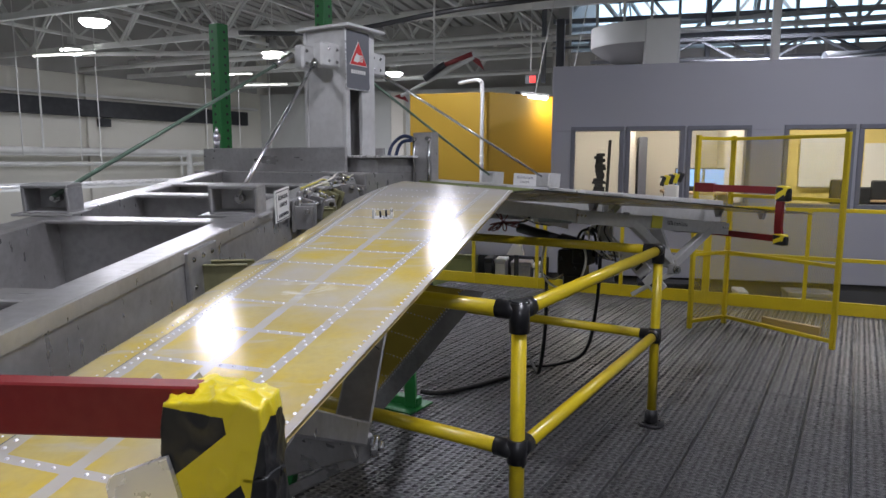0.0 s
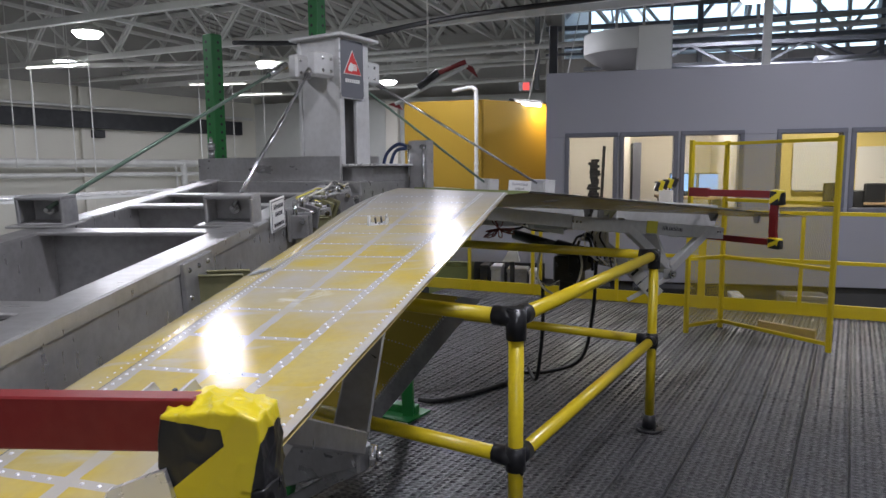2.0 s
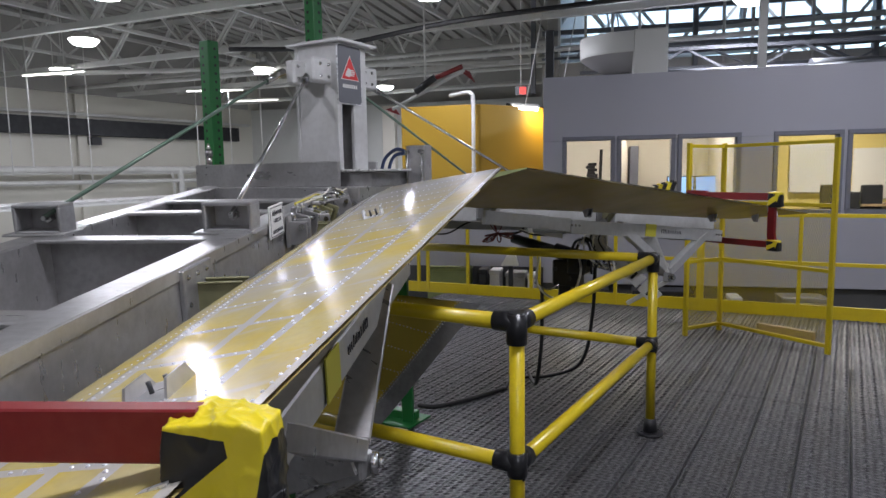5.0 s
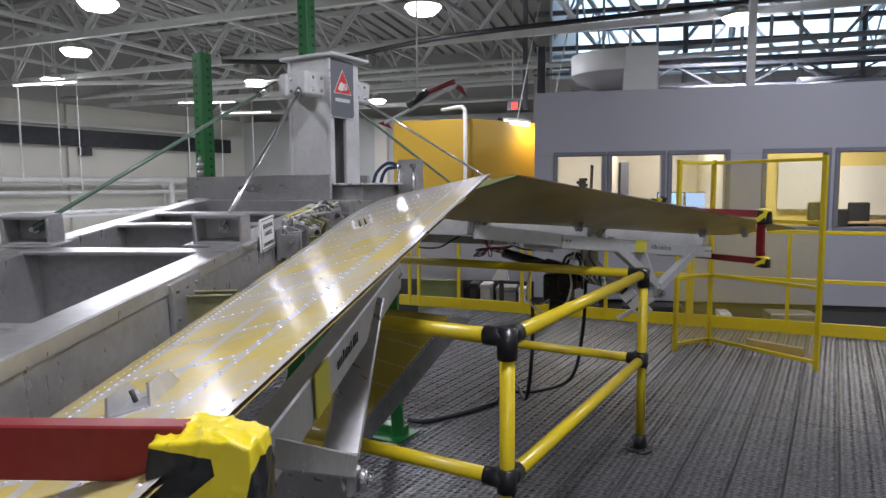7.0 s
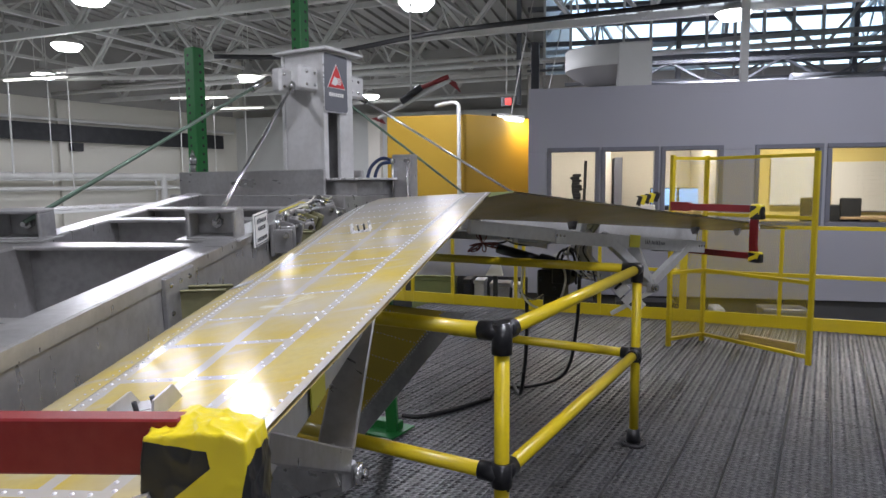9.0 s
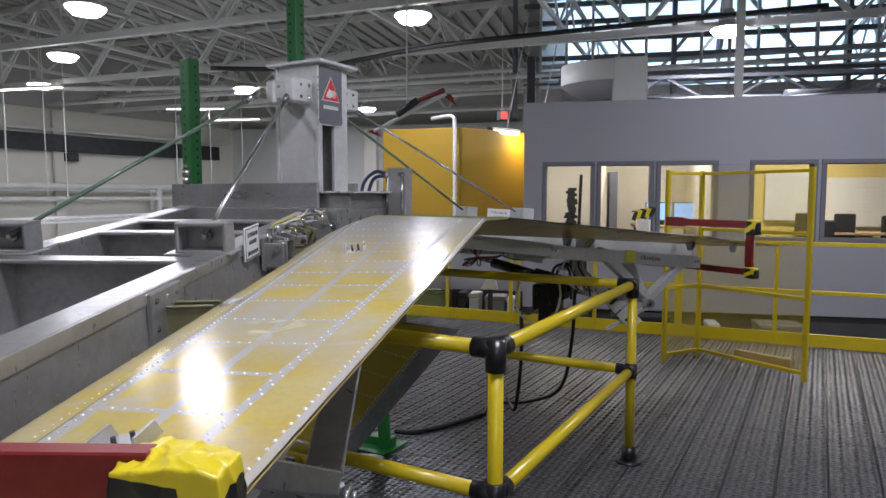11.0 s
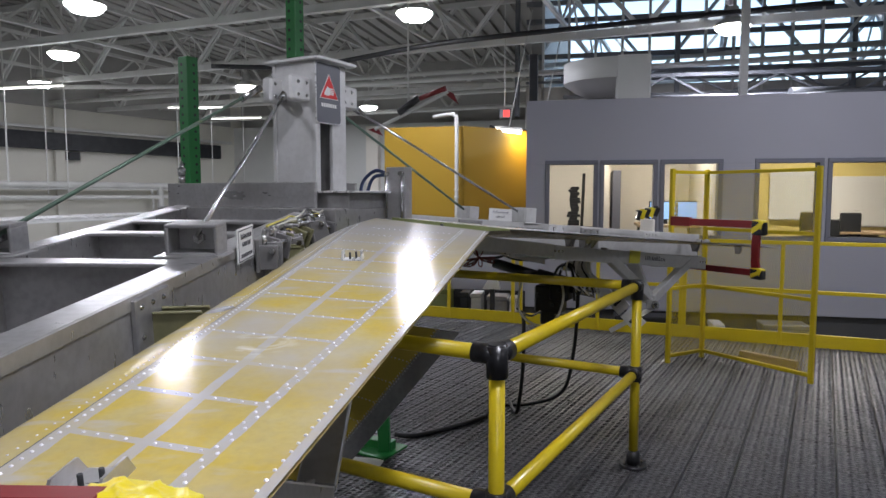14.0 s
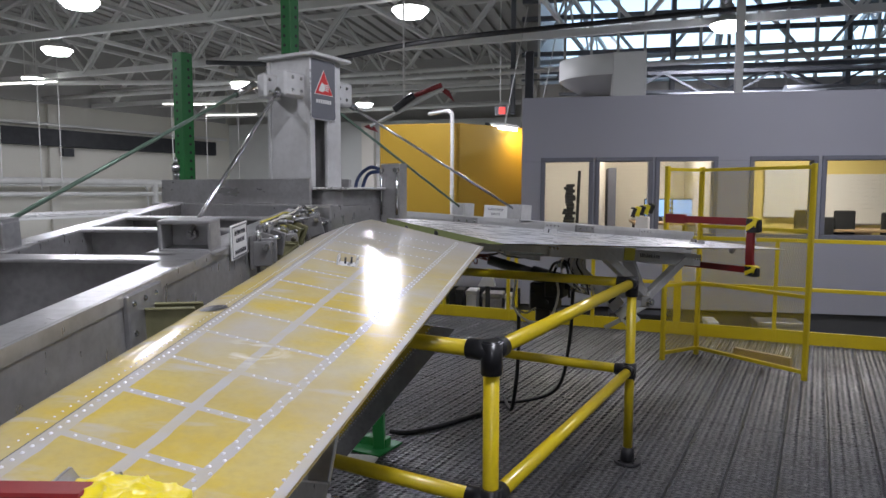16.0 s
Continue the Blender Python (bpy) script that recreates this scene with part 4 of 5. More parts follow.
# ---------- load frames under the elevators ----------
def load_frame(side):
    s = side
    t = thing("load_frame", RIG, "welded aluminium load frame under the hinge line", "test rig frame", "load frames")
    ax = RIG.inverted() @ half_axes(s)
    a, b = ax @ Vector((0.335, s * 0.62, -0.082)), ax @ Vector((0.245, s * 2.08, -0.12))
    piv = Vector((0.975, s * 1.60, 0.918))
    way = (b - a).normalized()
    beam = part("beam", bar(fresh(), a + Vector((0, 0, -0.008)), b + Vector((0, 0, -0.008)), 0.05, 0.08 if s > 0 else 0.1, 0.004), ALU_PALE, t)
    if s > 0:
        part("inner_beam", bar(fresh(), a - way * 0.62 + Vector((0, 0, 0.012)), a, 0.03, 0.075, 0.003), ALU_PALE, t)
        part("web_panel", plate(fresh(), [(0.24, 1.0, 1.31), (0.45, 1.08, 1.29), (0.45, 1.08, 1.19), (0.26, 1.0, 1.23)], (0.35, -0.94, 0), 0.006), ALU_PALE, t)
    tag = 0.64 if s > 0 else 0.98
    part("note", bar(fresh(), a + way * tag + Vector((0.027, s * -0.014, 0)), a + way * (tag + 0.1) + Vector((0.027, s * -0.014, 0)), 0.004, 0.078 if s > 0 else 0.098, 0), STICKER, beam, "yellow paper tag")
    bm = fresh()
    rnd = random.Random(5)
    for k in range(13):      # handwriting too small to read
        p = a + way * ((0.80 if s > 0 else 0.7) + k * 0.016) + Vector((0.0245, s * -0.0135, 0))
        bar(bm, p + Vector((0, 0, -0.014)), p + way * rnd.uniform(-0.006, 0.008) + Vector((0, 0, rnd.uniform(0.004, 0.016))), 0.003, 0.003, 0)
    part("marking", bm, INK, beam)
    part("leg", bar(fresh(), a + way * 0.42 + Vector((0, 0, 0.02)), piv + Vector((-0.02, 0, 0.05)), 0.05 if s > 0 else 0.032, 0.055 if s > 0 else 0.088, 0.004, up=(0, 0, 1) if s > 0 else (0.77, 0.64, 0)), ALU if s < 0 else ALU_PALE, t)
    part("leg", bar(fresh(), b - way * 0.16, piv + Vector((0, 0, 0.03)), 0.05, 0.055, 0.004), ALU if s < 0 else ALU_PALE, t)
    if s > 0:
        part("post", bar(fresh(), a + way * 0.7 + Vector((-0.01, 0, 0.01)), piv + Vector((-0.03, 0, 0.02)), 0.03, 0.075, 0.004, up=(1, 0, 0)), ALU if s < 0 else ALU_PALE, t)
    bm = fresh()
    slab(bm, (piv.x - 0.03, piv.y - 0.026, piv.z - 0.036), (piv.x + 0.025, piv.y + 0.026, piv.z + 0.03), 0.006)
    p = part("pivot_block", bm, ALU_DULL, t)
    bm = fresh()
    rod(bm, piv + Vector((0.02, s * -0.02, -0.005)), piv + Vector((0.036, s * -0.03, -0.005)), 0.026, n=18)
    rod(bm, piv + Vector((0.036, s * -0.03, -0.005)), piv + Vector((0.047, s * -0.037, -0.005)), 0.014, n=6)
    part("bolt", bm, STEEL, p)
    low = part("lower_link", bar(fresh(), piv + Vector((0, 0, -0.03)), piv + Vector((-0.26, -s * 0.02, -0.2)), 0.02, 0.03, 0.004), ALU if s < 0 else ALU_PALE, t)
    part("lower_link", bar(fresh(), piv + Vector((0, 0, 0.028)), piv + Vector((-0.4, s * 0.215, 0.02)) if s > 0 else Vector((0.520, -1.550, 0.726)), 0.03 if s > 0 else 0.06, 0.062 if s > 0 else 0.1, 0.004), ALU if s < 0 else ALU_PALE, t)
    if s > 0:      # a pair of slotted link plates
        p, q = Vector((0.719, 1.560, 0.960)), Vector((0.916, 1.560, 0.766))
        side = (q - p).normalized().cross(Vector((0, 1, 0)))
        for f0, f1 in ((0.0, 0.48), (0.52, 1.0)):
            pl = part("link_plate", bar(fresh(), p.lerp(q, f0), p.lerp(q, f1), 0.012, 0.1, 0.003, up=side), ALU_PALE, low)
            mid = p.lerp(q, (f0 + f1) / 2) + Vector((0, -0.0068, 0))
            part("slot", bar(fresh(), mid - side * 0.03, mid + side * 0.03, 0.002, 0.018, 0, up=q - p), DARK, pl)
        part("link_arm", bar(fresh(), p + Vector((-0.25, 0.01, 0.2)), p, 0.02, 0.05, 0.003), ALU_PALE, low)
    # hinge fittings between the beam and the surface
    for k in (0.02, 0.97):
        c = a + (b - a) * k
        part("hinge_fork", bar(fresh(), c + Vector((0, 0, -0.03)), c + Vector((-0.36, s * 0.19, -0.055)), 0.04, 0.03, 0.006), ALU_DULL, t)
        bm = fresh()
        for d in (-0.03, 0.0, 0.03):
            dome(bm, c + way * d + Vector((0.024, -s * 0.013, 0.0)), 0.008, (0.88, -s * 0.47, 0))
        part("bolts", bm, STEEL, t)


load_frame(-1)
load_frame(1)


def hydraulics():
    t = thing("actuator", RIG @ pose(0.36, 1.46, 0.95), "black hydraulic actuator with valve block and hoses", "actuator")
    bm = fresh()
    slab(bm, (-0.11, -0.06, -0.12), (0.08, 0.06, 0.06), 0.012)
    slab(bm, (-0.07, -0.05, -0.2), (0.03, 0.05, -0.1), 0.01)
    slab(bm, (0.0, -0.075, -0.03), (0.13, 0.05, 0.09), 0.012)
    part("valve_block", bm, BLACK, t)
    bm = fresh()
    rod(bm, (-0.42, -0.02, 0.19), (-0.1, -0.02, 0.12), 0.035, n=16), rod(bm, (-0.1, -0.02, 0.12), (0.12, -0.02, 0.075), 0.05, n=16)
    part("cylinder", bm, BLACK, t)
    part("ram", rod(fresh(), (0.1, -0.02, 0.05), (0.28, -0.01, 0.02), 0.02, n=14), STEEL, t)
    for p in ((-0.08, -0.065, 0.0), (0.02, -0.065, -0.06), (0.07, -0.08, 0.04)):
        part("fitting", rod(fresh(), p, (p[0], p[1] - 0.02, p[2]), 0.013, n=10), DARK, t)
    for k, (r, mat, pts) in enumerate(((0.008, WIRE_W, ((-0.19, -0.08, 0.1), (-0.2, -0.1, -0.1), (-0.08, -0.12, -0.19), (0.06, -0.12, -0.15), (0.11, -0.1, 0.0), (0.08, -0.08, 0.12))),
                                       (0.009, RUBBER, ((0.05, -0.06, 0.1), (0.12, -0.09, 0.22), (0.2, -0.08, 0.16), (0.2, -0.06, 0.02))),
                                       (0.009, RUBBER, ((0.02, -0.06, 0.1), (0.08, -0.1, 0.2), (0.16, -0.09, 0.18), (0.17, -0.06, -0.02))),
                                       (0.007, STEEL, ((-0.22, -0.09, -0.1), (-0.12, -0.1, -0.14), (-0.05, -0.08, -0.1))))):
        part("hose", pipe(fresh(), pts, r), mat, t)


hydraulics()


def valve_manifold():
    """Small plates, fittings and looped lines between the far load frame and the actuator."""
    t = thing("valve_manifold", RIG @ pose(0.594, 1.380, 1.132), "grey bolted valve manifold with looped hydraulic lines", "manifold")
    plt = part("plate", slab(fresh(), (-0.05, -0.008, -0.06), (0.045, 0.008, 0.075), 0.004), ALU_PALE, t)
    bm = fresh()
    for x in (-0.03, 0.025):
        for z in (-0.04, 0.05):
            dome(bm, (x, -0.008, z), 0.008, (0, -1, 0))
    part("bolts", bm, STEEL, plt)
    part("bracket", slab(fresh(), (-0.15, -0.012, -0.01), (-0.08, 0.012, 0.04), 0.004), ALU_DULL, t)
    part("boss", rod(fresh(), (-0.115, -0.012, 0.012), (-0.115, -0.03, 0.012), 0.014, n=12), STEEL, t)
    part("hanger", bar(fresh(), (-0.1, 0, 0.02), (0.03, 0, 0.16), 0.012, 0.03, 0.002), ALU_PALE, t)
    rnd = random.Random(31)
    for k in range(5):
        x = -0.06 + 0.03 * k
        pts = ((x, -0.02, 0.1), (x - 0.02 + rnd.uniform(-0.02, 0.02), -0.04, 0.03), (x + rnd.uniform(-0.03, 0.05), -0.045, -0.07), (x + 0.05, -0.03, -0.13 - 0.012 * k))
        part("line", pipe(fresh(), pts, 0.0055, 7), RUBBER if k % 2 else WIRE_W, t)
    part("gland", rod(fresh(), (0.03, -0.02, -0.1), (0.11, -0.025, -0.13), 0.016, n=10), STEEL, t)


valve_manifold()
for pts, r in ((((0.17, 1.42, 0.80), (0.165, 1.43, 0.45), (0.10, 1.5, 0.12), (-0.02, 1.7, 0.03), (-0.17, 1.95, 0.018)), 0.013),
               (((0.52, 1.5, 0.98), (0.47, 1.6, 0.6), (0.32, 1.8, 0.2), (0.02, 1.9, 0.025), (-0.2, 1.75, 0.018), (-0.151, 1.5, 0.018)), 0.012),
               (((-0.151, 1.5, 0.018), (-0.25, 1.2, 0.018), (-0.386, 0.93, 0.018), (-0.5, 0.85, 0.03)), 0.016),
               (((0.0, 1.0, 1.36), (0.12, 1.2, 1.28), (0.05, 1.32, 1.2), (-0.1, 1.35, 1.18)), 0.008)):
    single("cable", pipe(fresh(), pts, r), RUBBER, RIG, "black rubber sheathed cable hanging to the deck", "cable", "cables")
def wire_tangle():
    rnd = random.Random(21)
    bm = fresh()
    c = Vector((-0.02, 1.12, 1.205))
    for k in range(11):      # loops that burst from one knot
        a = rnd.uniform(-2.9, 0.3)
        d = Vector((math.cos(a) * 0.8, math.cos(a) * 0.5, math.sin(a) * 0.75)) * rnd.uniform(0.07, 0.13)
        e = Vector((rnd.uniform(-0.02, 0.02), rnd.uniform(-0.02, 0.02), rnd.uniform(-0.02, 0.01)))
        pipe(bm, (c, c + d * 0.6 + e, c + d, c + d * 0.7 - e, c - d * 0.1), 0.0038, 6)
    for k in range(5):
        pipe(bm, (c, c + Vector((rnd.uniform(-0.06, 0.03), 0, 0.06)), c + Vector((rnd.uniform(-0.12, 0.02), -0.02, 0.15))), 0.0035, 6)
    single("cable_bundle", bm, WIRE_RED, RIG, "tangle of dark red wires under the frame", "wires")


wire_tangle()
for pts, mat in ((((0.12, 1.15, 1.24), (0.2, 1.18, 1.2), (0.36, 1.22, 1.2), (0.5, 1.32, 1.25), (0.56, 1.38, 1.24), (0.57, 1.4, 1.08)), RUBBER),
                 (((-0.36, 0.8, 1.22), (-0.24, 0.85, 1.22), (-0.13, 0.95, 1.29), (0.02, 1.08, 1.3)), RUBBER),
                 (((0.1, 1.12, 1.25), (0.2, 1.15, 1.22), (0.32, 1.2, 1.21)), WIRE_W)):
    single("cable", pipe(fresh(), pts, 0.006, 6), mat, RIG, "thin slack cable under the elevator", "cable", "thin cables")
single("cable_bundle", (lambda bm: [pipe(bm, ((0.72 + 0.02 * k, -1.5, 0.5), (0.74, -1.5 + 0.02 * k, 0.3), (0.78 + 0.02 * k, -1.46, 0.15), (0.74 + 0.05 * k, -1.4, 0.012)), 0.004, 6) for k in range(4)] and bm)(fresh()),
       WIRE_Y, RIG, "loose yellow and pale wires hanging to the deck", "wires")


# ---------- plumbing and wiring at the root ----------
def root_plumbing():
    t = thing("hose_stand", RIG @ pose(-0.03, 0.2, 1.45), "upright aluminium channel with two blue hydraulic hoses", "hose bracket")
    part("channel", slab(fresh(), (-0.062, -0.02, 0.0), (0.058, 0.05, 0.305), 0.004), ALU, t)
    bm = fresh()
    for x in (-0.05, 0.045):
        rod(bm, (x, -0.03, 0.04), (x, -0.03, 0.27), 0.007), rod(bm, (x, -0.02, 0.27), (x, -0.05, 0.27), 0.012)
    part("tube", bm, STEEL, t)
    for k in (0, 1):
        part("hose", pipe(fresh(), ((-0.05, -0.045, 0.275 - 0.012 * k), (-0.11, -0.05, 0.285 - 0.03 * k), (-0.185 + 0.04 * k, -0.05, 0.23 - 0.02 * k), (-0.21 + 0.045 * k, -0.05, 0.12), (-0.2 + 0.045 * k, -0.05, 0.03)), 0.0095, 10, 8), HOSE, t, "blue hydraulic hose")
    for i, (u, v) in enumerate(((0.50, -0.085), (0.40, -0.08), (0.26, -0.07), (0.1, -0.06), (-0.06, -0.04), (-0.2, -0.03))):
        c = thing("hinge_fitting", half_axes(-1) @ pose(v, -u, 0.05 + (0.0, 0.018, -0.012, 0.01, 0.02, -0.005)[i], 0, (0, 12, -8, 20, -15, 6)[i], (4, -18, 25, -9, 14, -22)[i]), "bolted hinge fitting with olive lugs and locking wire", "hinge fitting", "hinge fittings")
        bm = fresh()
        slab(bm, (-0.03, -0.05, -0.1), (-0.015, 0.05, 0.02), 0.003), slab(bm, (-0.02, -0.045, -0.09), (0.05, -0.035, 0.0), 0.003), slab(bm, (-0.02, 0.03, -0.09), (0.05, 0.04, 0.0), 0.003)
        part("lug", bm, PRIMER_DARK if i == 3 else ALU_DULL, c)
        bm = fresh()
        rod(bm, (0.03, -0.06, -0.02), (0.03, 0.06, -0.02), 0.011, n=8), rod(bm, (-0.03, 0.03, 0.0), (-0.05, 0.03, 0.0), 0.01, n=6)
        rod(bm, (0.0, -0.03, 0.0), (0.0, -0.03, 0.035), 0.009, n=6)
        part("pin", bm, STEEL, c)
    rnd = random.Random(14)
    for k in range(9):      # bent tubes with pale connectors crowding the root
        p0 = half_axes(-1) @ Vector((-0.09 + rnd.uniform(-0.02, 0.03), -0.45 + 0.08 * k, 0.025))
        q0 = p0 + Vector((rnd.uniform(-0.03, 0.03), rnd.uniform(-0.02, 0.05), rnd.uniform(0.03, 0.07)))
        r0 = q0 + Vector((rnd.uniform(0.02, 0.08), rnd.uniform(-0.04, 0.06), rnd.uniform(-0.02, 0.02)))
        z = thing("hydraulic_tube", pose(0, 0, 0), "short bent hydraulic tube with a pale connector", "tube", "root tubes")
        part("bend", pipe(fresh(), (p0 - Vector((0, 0, 0.06)), p0, q0, r0), 0.006, 8), (ALU_DULL, PRIMER_DARK, ALU_DULL, STEEL)[k % 4], z)
        part("connector", rod(fresh(), q0, q0.lerp(r0, 0.6), 0.01, n=8), (WIRE_W, ALU_DULL, ALU_DULL, WIRE_Y, ALU_DULL)[k % 5], z)
    rnd = random.Random(9)
    for k, mat in enumerate((WIRE_W, WIRE_Y, STEEL, RUBBER, WIRE_W)):
        pts = []
        for j in range(6):
            f = j / 5
            pts.append((0.06 - 0.34 * f + rnd.uniform(-0.03, 0.03), -0.85 + 0.85 * f + rnd.uniform(-0.02, 0.02), 1.485 + 0.05 * f + rnd.uniform(-0.03, 0.035)))
        single("wire", pipe(fresh(), pts, 0.0045 if k != 2 else 0.007, 6), mat, RIG, "loose wire along the beam root", "wire", "root wires")


root_plumbing()


def placard(side):
    s = side
    m = half_axes(s) @ pose(-0.112, s * 0.66, 0.06, 0, 0, 0)
    t = thing("placard", m, "white bilingual elevator placard in a frame" if s < 0 else "white elevator placard standing on the beam", "placard", "placards")
    if s < 0:
        part("board", slab(fresh(), (0.0, -0.082, -0.045), (0.006, 0.082, 0.07), 0.003), PAPER, t)
        bm = fresh()
        for y in (-0.075, 0.072):
            slab(bm, (0.006, y, -0.04), (0.0068, y + 0.003, 0.064), 0)
        for z in (-0.04, 0.061):
            slab(bm, (0.006, -0.075, z), (0.0068, 0.075, z + 0.003), 0)
        part("border", bm, INK, t)
        face = Matrix(((0, 0, 1, 0.0075), (1, 0, 0, 0), (0, 1, 0, 0), (0, 0, 0, 1)))
        for txt, z, size in (("ÉLÉVATEUR", 0.034, 0.021), ("GAUCHE", 0.008, 0.021), ("LH ELEVATOR", -0.028, 0.018)):
            lettering("lettering", txt, size, INK, face @ pose(0, z, 0), t)
    else:
        t.matrix_world = half_axes(s) @ pose(-0.17, s * 0.62, 0.07, 0, 0, -20)
        part("board", slab(fresh(), (0.0, -0.075, 0.0), (0.006, 0.075, 0.075), 0.003), PAPER, t)
        face = Matrix(((0, 0, 1, 0.0075), (1, 0, 0, 0), (0, 1, 0, 0), (0, 0, 0, 1)))
        for txt, z in (("ÉLÉVATEUR", 0.044), ("DROIT", 0.016)):
            lettering("lettering", txt, 0.02, INK, face @ pose(0, z, 0), t)


placard(-1)
placard(1)


def warning_sign():
    m = RIG @ pose(-0.298, -0.03, 1.968) @ Matrix.Diagonal((1, 1, 0.88, 1))
    t = thing("warning_sign", m, "grey warning plate with a red triangle and glove symbol", "sign")

    def rounded(w, h, r, x, z0):
        pts = []
        for cx, cz, a0 in ((w - r, h - r, 0), (-w + r, h - r, 90), (-w + r, r, 180), (w - r, r, 270)):
            for k in range(5):
                a = radians(a0 + k * 22.5)
                pts.append((x, cx + r * math.cos(a), z0 + cz + r * math.sin(a)))
        return pts
    part("rim", plate(fresh(), rounded(0.098, 0.345, 0.02, 0.002, 0.0), (1, 0, 0), 0.004), ALU_BRIGHT, t)
    part("face", plate(fresh(), rounded(0.091, 0.331, 0.015, 0.006, 0.007), (1, 0, 0), 0.002), SIGN, t)
    part("triangle_edge", plate(fresh(), [(0.008, -0.072, 0.142), (0.008, 0.072, 0.142), (0.008, 0.0, 0.284)], (1, 0, 0), 0.0015), PAPER, t)
    tri = part("triangle", plate(fresh(), [(0.0095, -0.066, 0.146), (0.0095, 0.066, 0.146), (0.0095, 0.0, 0.275)], (1, 0, 0), 0.0015), SIGN_RED, t)
    bm = fresh()
    plate(bm, [(0.011, -0.042, 0.165), (0.011, -0.01, 0.158), (0.011, 0.006, 0.17), (0.011, 0.006, 0.2), (0.011, -0.015, 0.212), (0.011, -0.03, 0.19)], (1, 0, 0), 0.001)
    for k in range(4):
        bar(bm, (0.0115, 0.0, 0.172 + k * 0.0095), (0.0115, 0.038 - 0.004 * abs(k - 1.5), 0.168 + k * 0.0105), 0.001, 0.006, 0)
    part("glove_symbol", bm, PAPER, tri)
    bm = fresh()
    for k in range(7):
        slab(bm, (0.008, -0.058 + k * 0.017, 0.095), (0.0095, -0.046 + k * 0.017, 0.116), 0)
    part("lettering_bar", bm, PAPER, t)


warning_sign()


# ---------- the fin surface below, stand and floor clutter ----------
def fin():
    t = thing("rudder", RIG, "yellow primed riveted rudder surface with a bare trailing edge", "rudder")
    te0, te1 = Vector((0.45, 0, 0.97)), Vector((-0.36, 0, 0.03))
    lead0, lead1 = Vector((-0.25, 0, 0.97)), Vector((-1.1, 0, 0.03))

    def P(f, g, y):      # f from trailing edge forward, g downwards
        a, b = te0.lerp(te1, g), lead0.lerp(lead1, g)
        q = a.lerp(b, f)
        return Vector((q.x, y, q.z))
    bm = fresh()
    for s in (-1, 1):
        rows = [[bm.verts.new(P(f, g, s * (0.003 + 0.035 * f))) for f in (0.16, 0.3, 0.6, 1.0)] for g in (0, 0.25, 0.5, 0.75, 1)]
        for a, b in zip(rows, rows[1:]):
            for k in range(3):
                q = (a[k], a[k + 1], b[k + 1], b[k])
                bm.faces.new(q if s > 0 else q[::-1]).smooth = True
    part("skin", bm, FINSKIN, t)
    bm = fresh()
    vs = [[bm.verts.new(P(f, g, y)) for f, y in ((0.17, -0.0095), (0.0, -0.002), (0.0, 0.002), (0.17, 0.0095))] for g in (0, 1)]
    for k in range(3):
        bm.faces.new((vs[0][k], vs[0][k + 1], vs[1][k + 1], vs[1][k]))
    part("trailing_edge", bm, ALU_DULL, t, "bare grey trailing edge strip")
    bm = fresh()
    for i in range(64):
        g = i / 63
        dome(bm, P(0.155, g, -0.0095), 0.0042, (0, -1, 0)), dome(bm, P(0.18, g, -0.0098), 0.0042, (0, -1, 0))
    for j in range(8):
        g = 0.06 + j * 0.125
        for i in range(22):
            f = 0.2 + i * 0.035
            dome(bm, P(f, g - 0.1 * (f - 0.2), -(0.003 + 0.035 * f)), 0.0042, (0, -1, 0))
    rv = part("rivets", bm, ALU_BRIGHT, t)
    rv["kind"] = "stuff"
    bm = fresh()
    slab(bm, (-0.62, -0.07, 0.1), (-0.55, -0.03, 0.16), 0.006)
    part("bracket", bm, STEEL, t)


FINSKIN = material("yellow_primed_fin", (0.6, 0.45, 0.06), 0.35, 0.1, [(3, 6, 0.4, (0.4, 0.3, 0.07)), (14, 5, 0.2, (0.56, 0.42, 0.07))], 0.02, 30)
fin()


def green_stand():
    t = thing("support_stand", RIG, "green painted steel support stand on the deck", "stand")
    part("leg", bar(fresh(), (-0.42, 0.62, 0.02), (-0.34, 0.45, 1.2), 0.07, 0.07, 0.004), GREEN, t)
    part("leg", bar(fresh(), (-0.28, -0.62, 0.02), (-0.1, -0.55, 1.15), 0.07, 0.05, 0.004), GREEN, t)
    part("foot", bar(fresh(), (-0.75, 0.62, 0.04), (-0.38, 0.66, 0.04), 0.07, 0.06, 0.004), GREEN, t)
    part("foot_plate", slab(fresh(), (-0.6, 0.5, 0.006), (-0.34, 0.76, 0.018), 0.002), GREEN, t)
    part("cross", bar(fresh(), (-0.36, 0.5, 0.75), (-0.9, 0.4, 0.75), 0.06, 0.06, 0.004), GREEN, t)


green_stand()
single("paper_sheet", slab(fresh(), (-0.1, -0.07, 0), (0.1, 0.07, 0.003), 0), PAPER, RIG @ pose(-0.42, 0.42, 0.008, 0, 0, 20), "white sheet of paper on the deck", "paper")


def green_post(x, y, z0, z1, w, label):
    t = thing("green_post", RIG @ pose(x, y, z0), label, "steel post", "green posts")
    part("tube", slab(fresh(), (-w / 2, -w / 2, 0), (w / 2, w / 2, z1 - z0), 0.006), GREEN, t)
    bm = fresh()
    n = int((z1 - z0) / 0.075)
    for k in range(n):
        z = (k + 0.5) * 0.075
        if z + z0 < 1.7:
            continue
        rod(bm, (w / 2 - 0.002, 0.012, z), (w / 2 + 0.0015, 0.012, z), 0.013, n=10)
        rod(bm, (-0.012, -w / 2 + 0.002, z), (-0.012, -w / 2 - 0.0015, z), 0.013, n=10)
    part("hole", bm, BLACK, t)


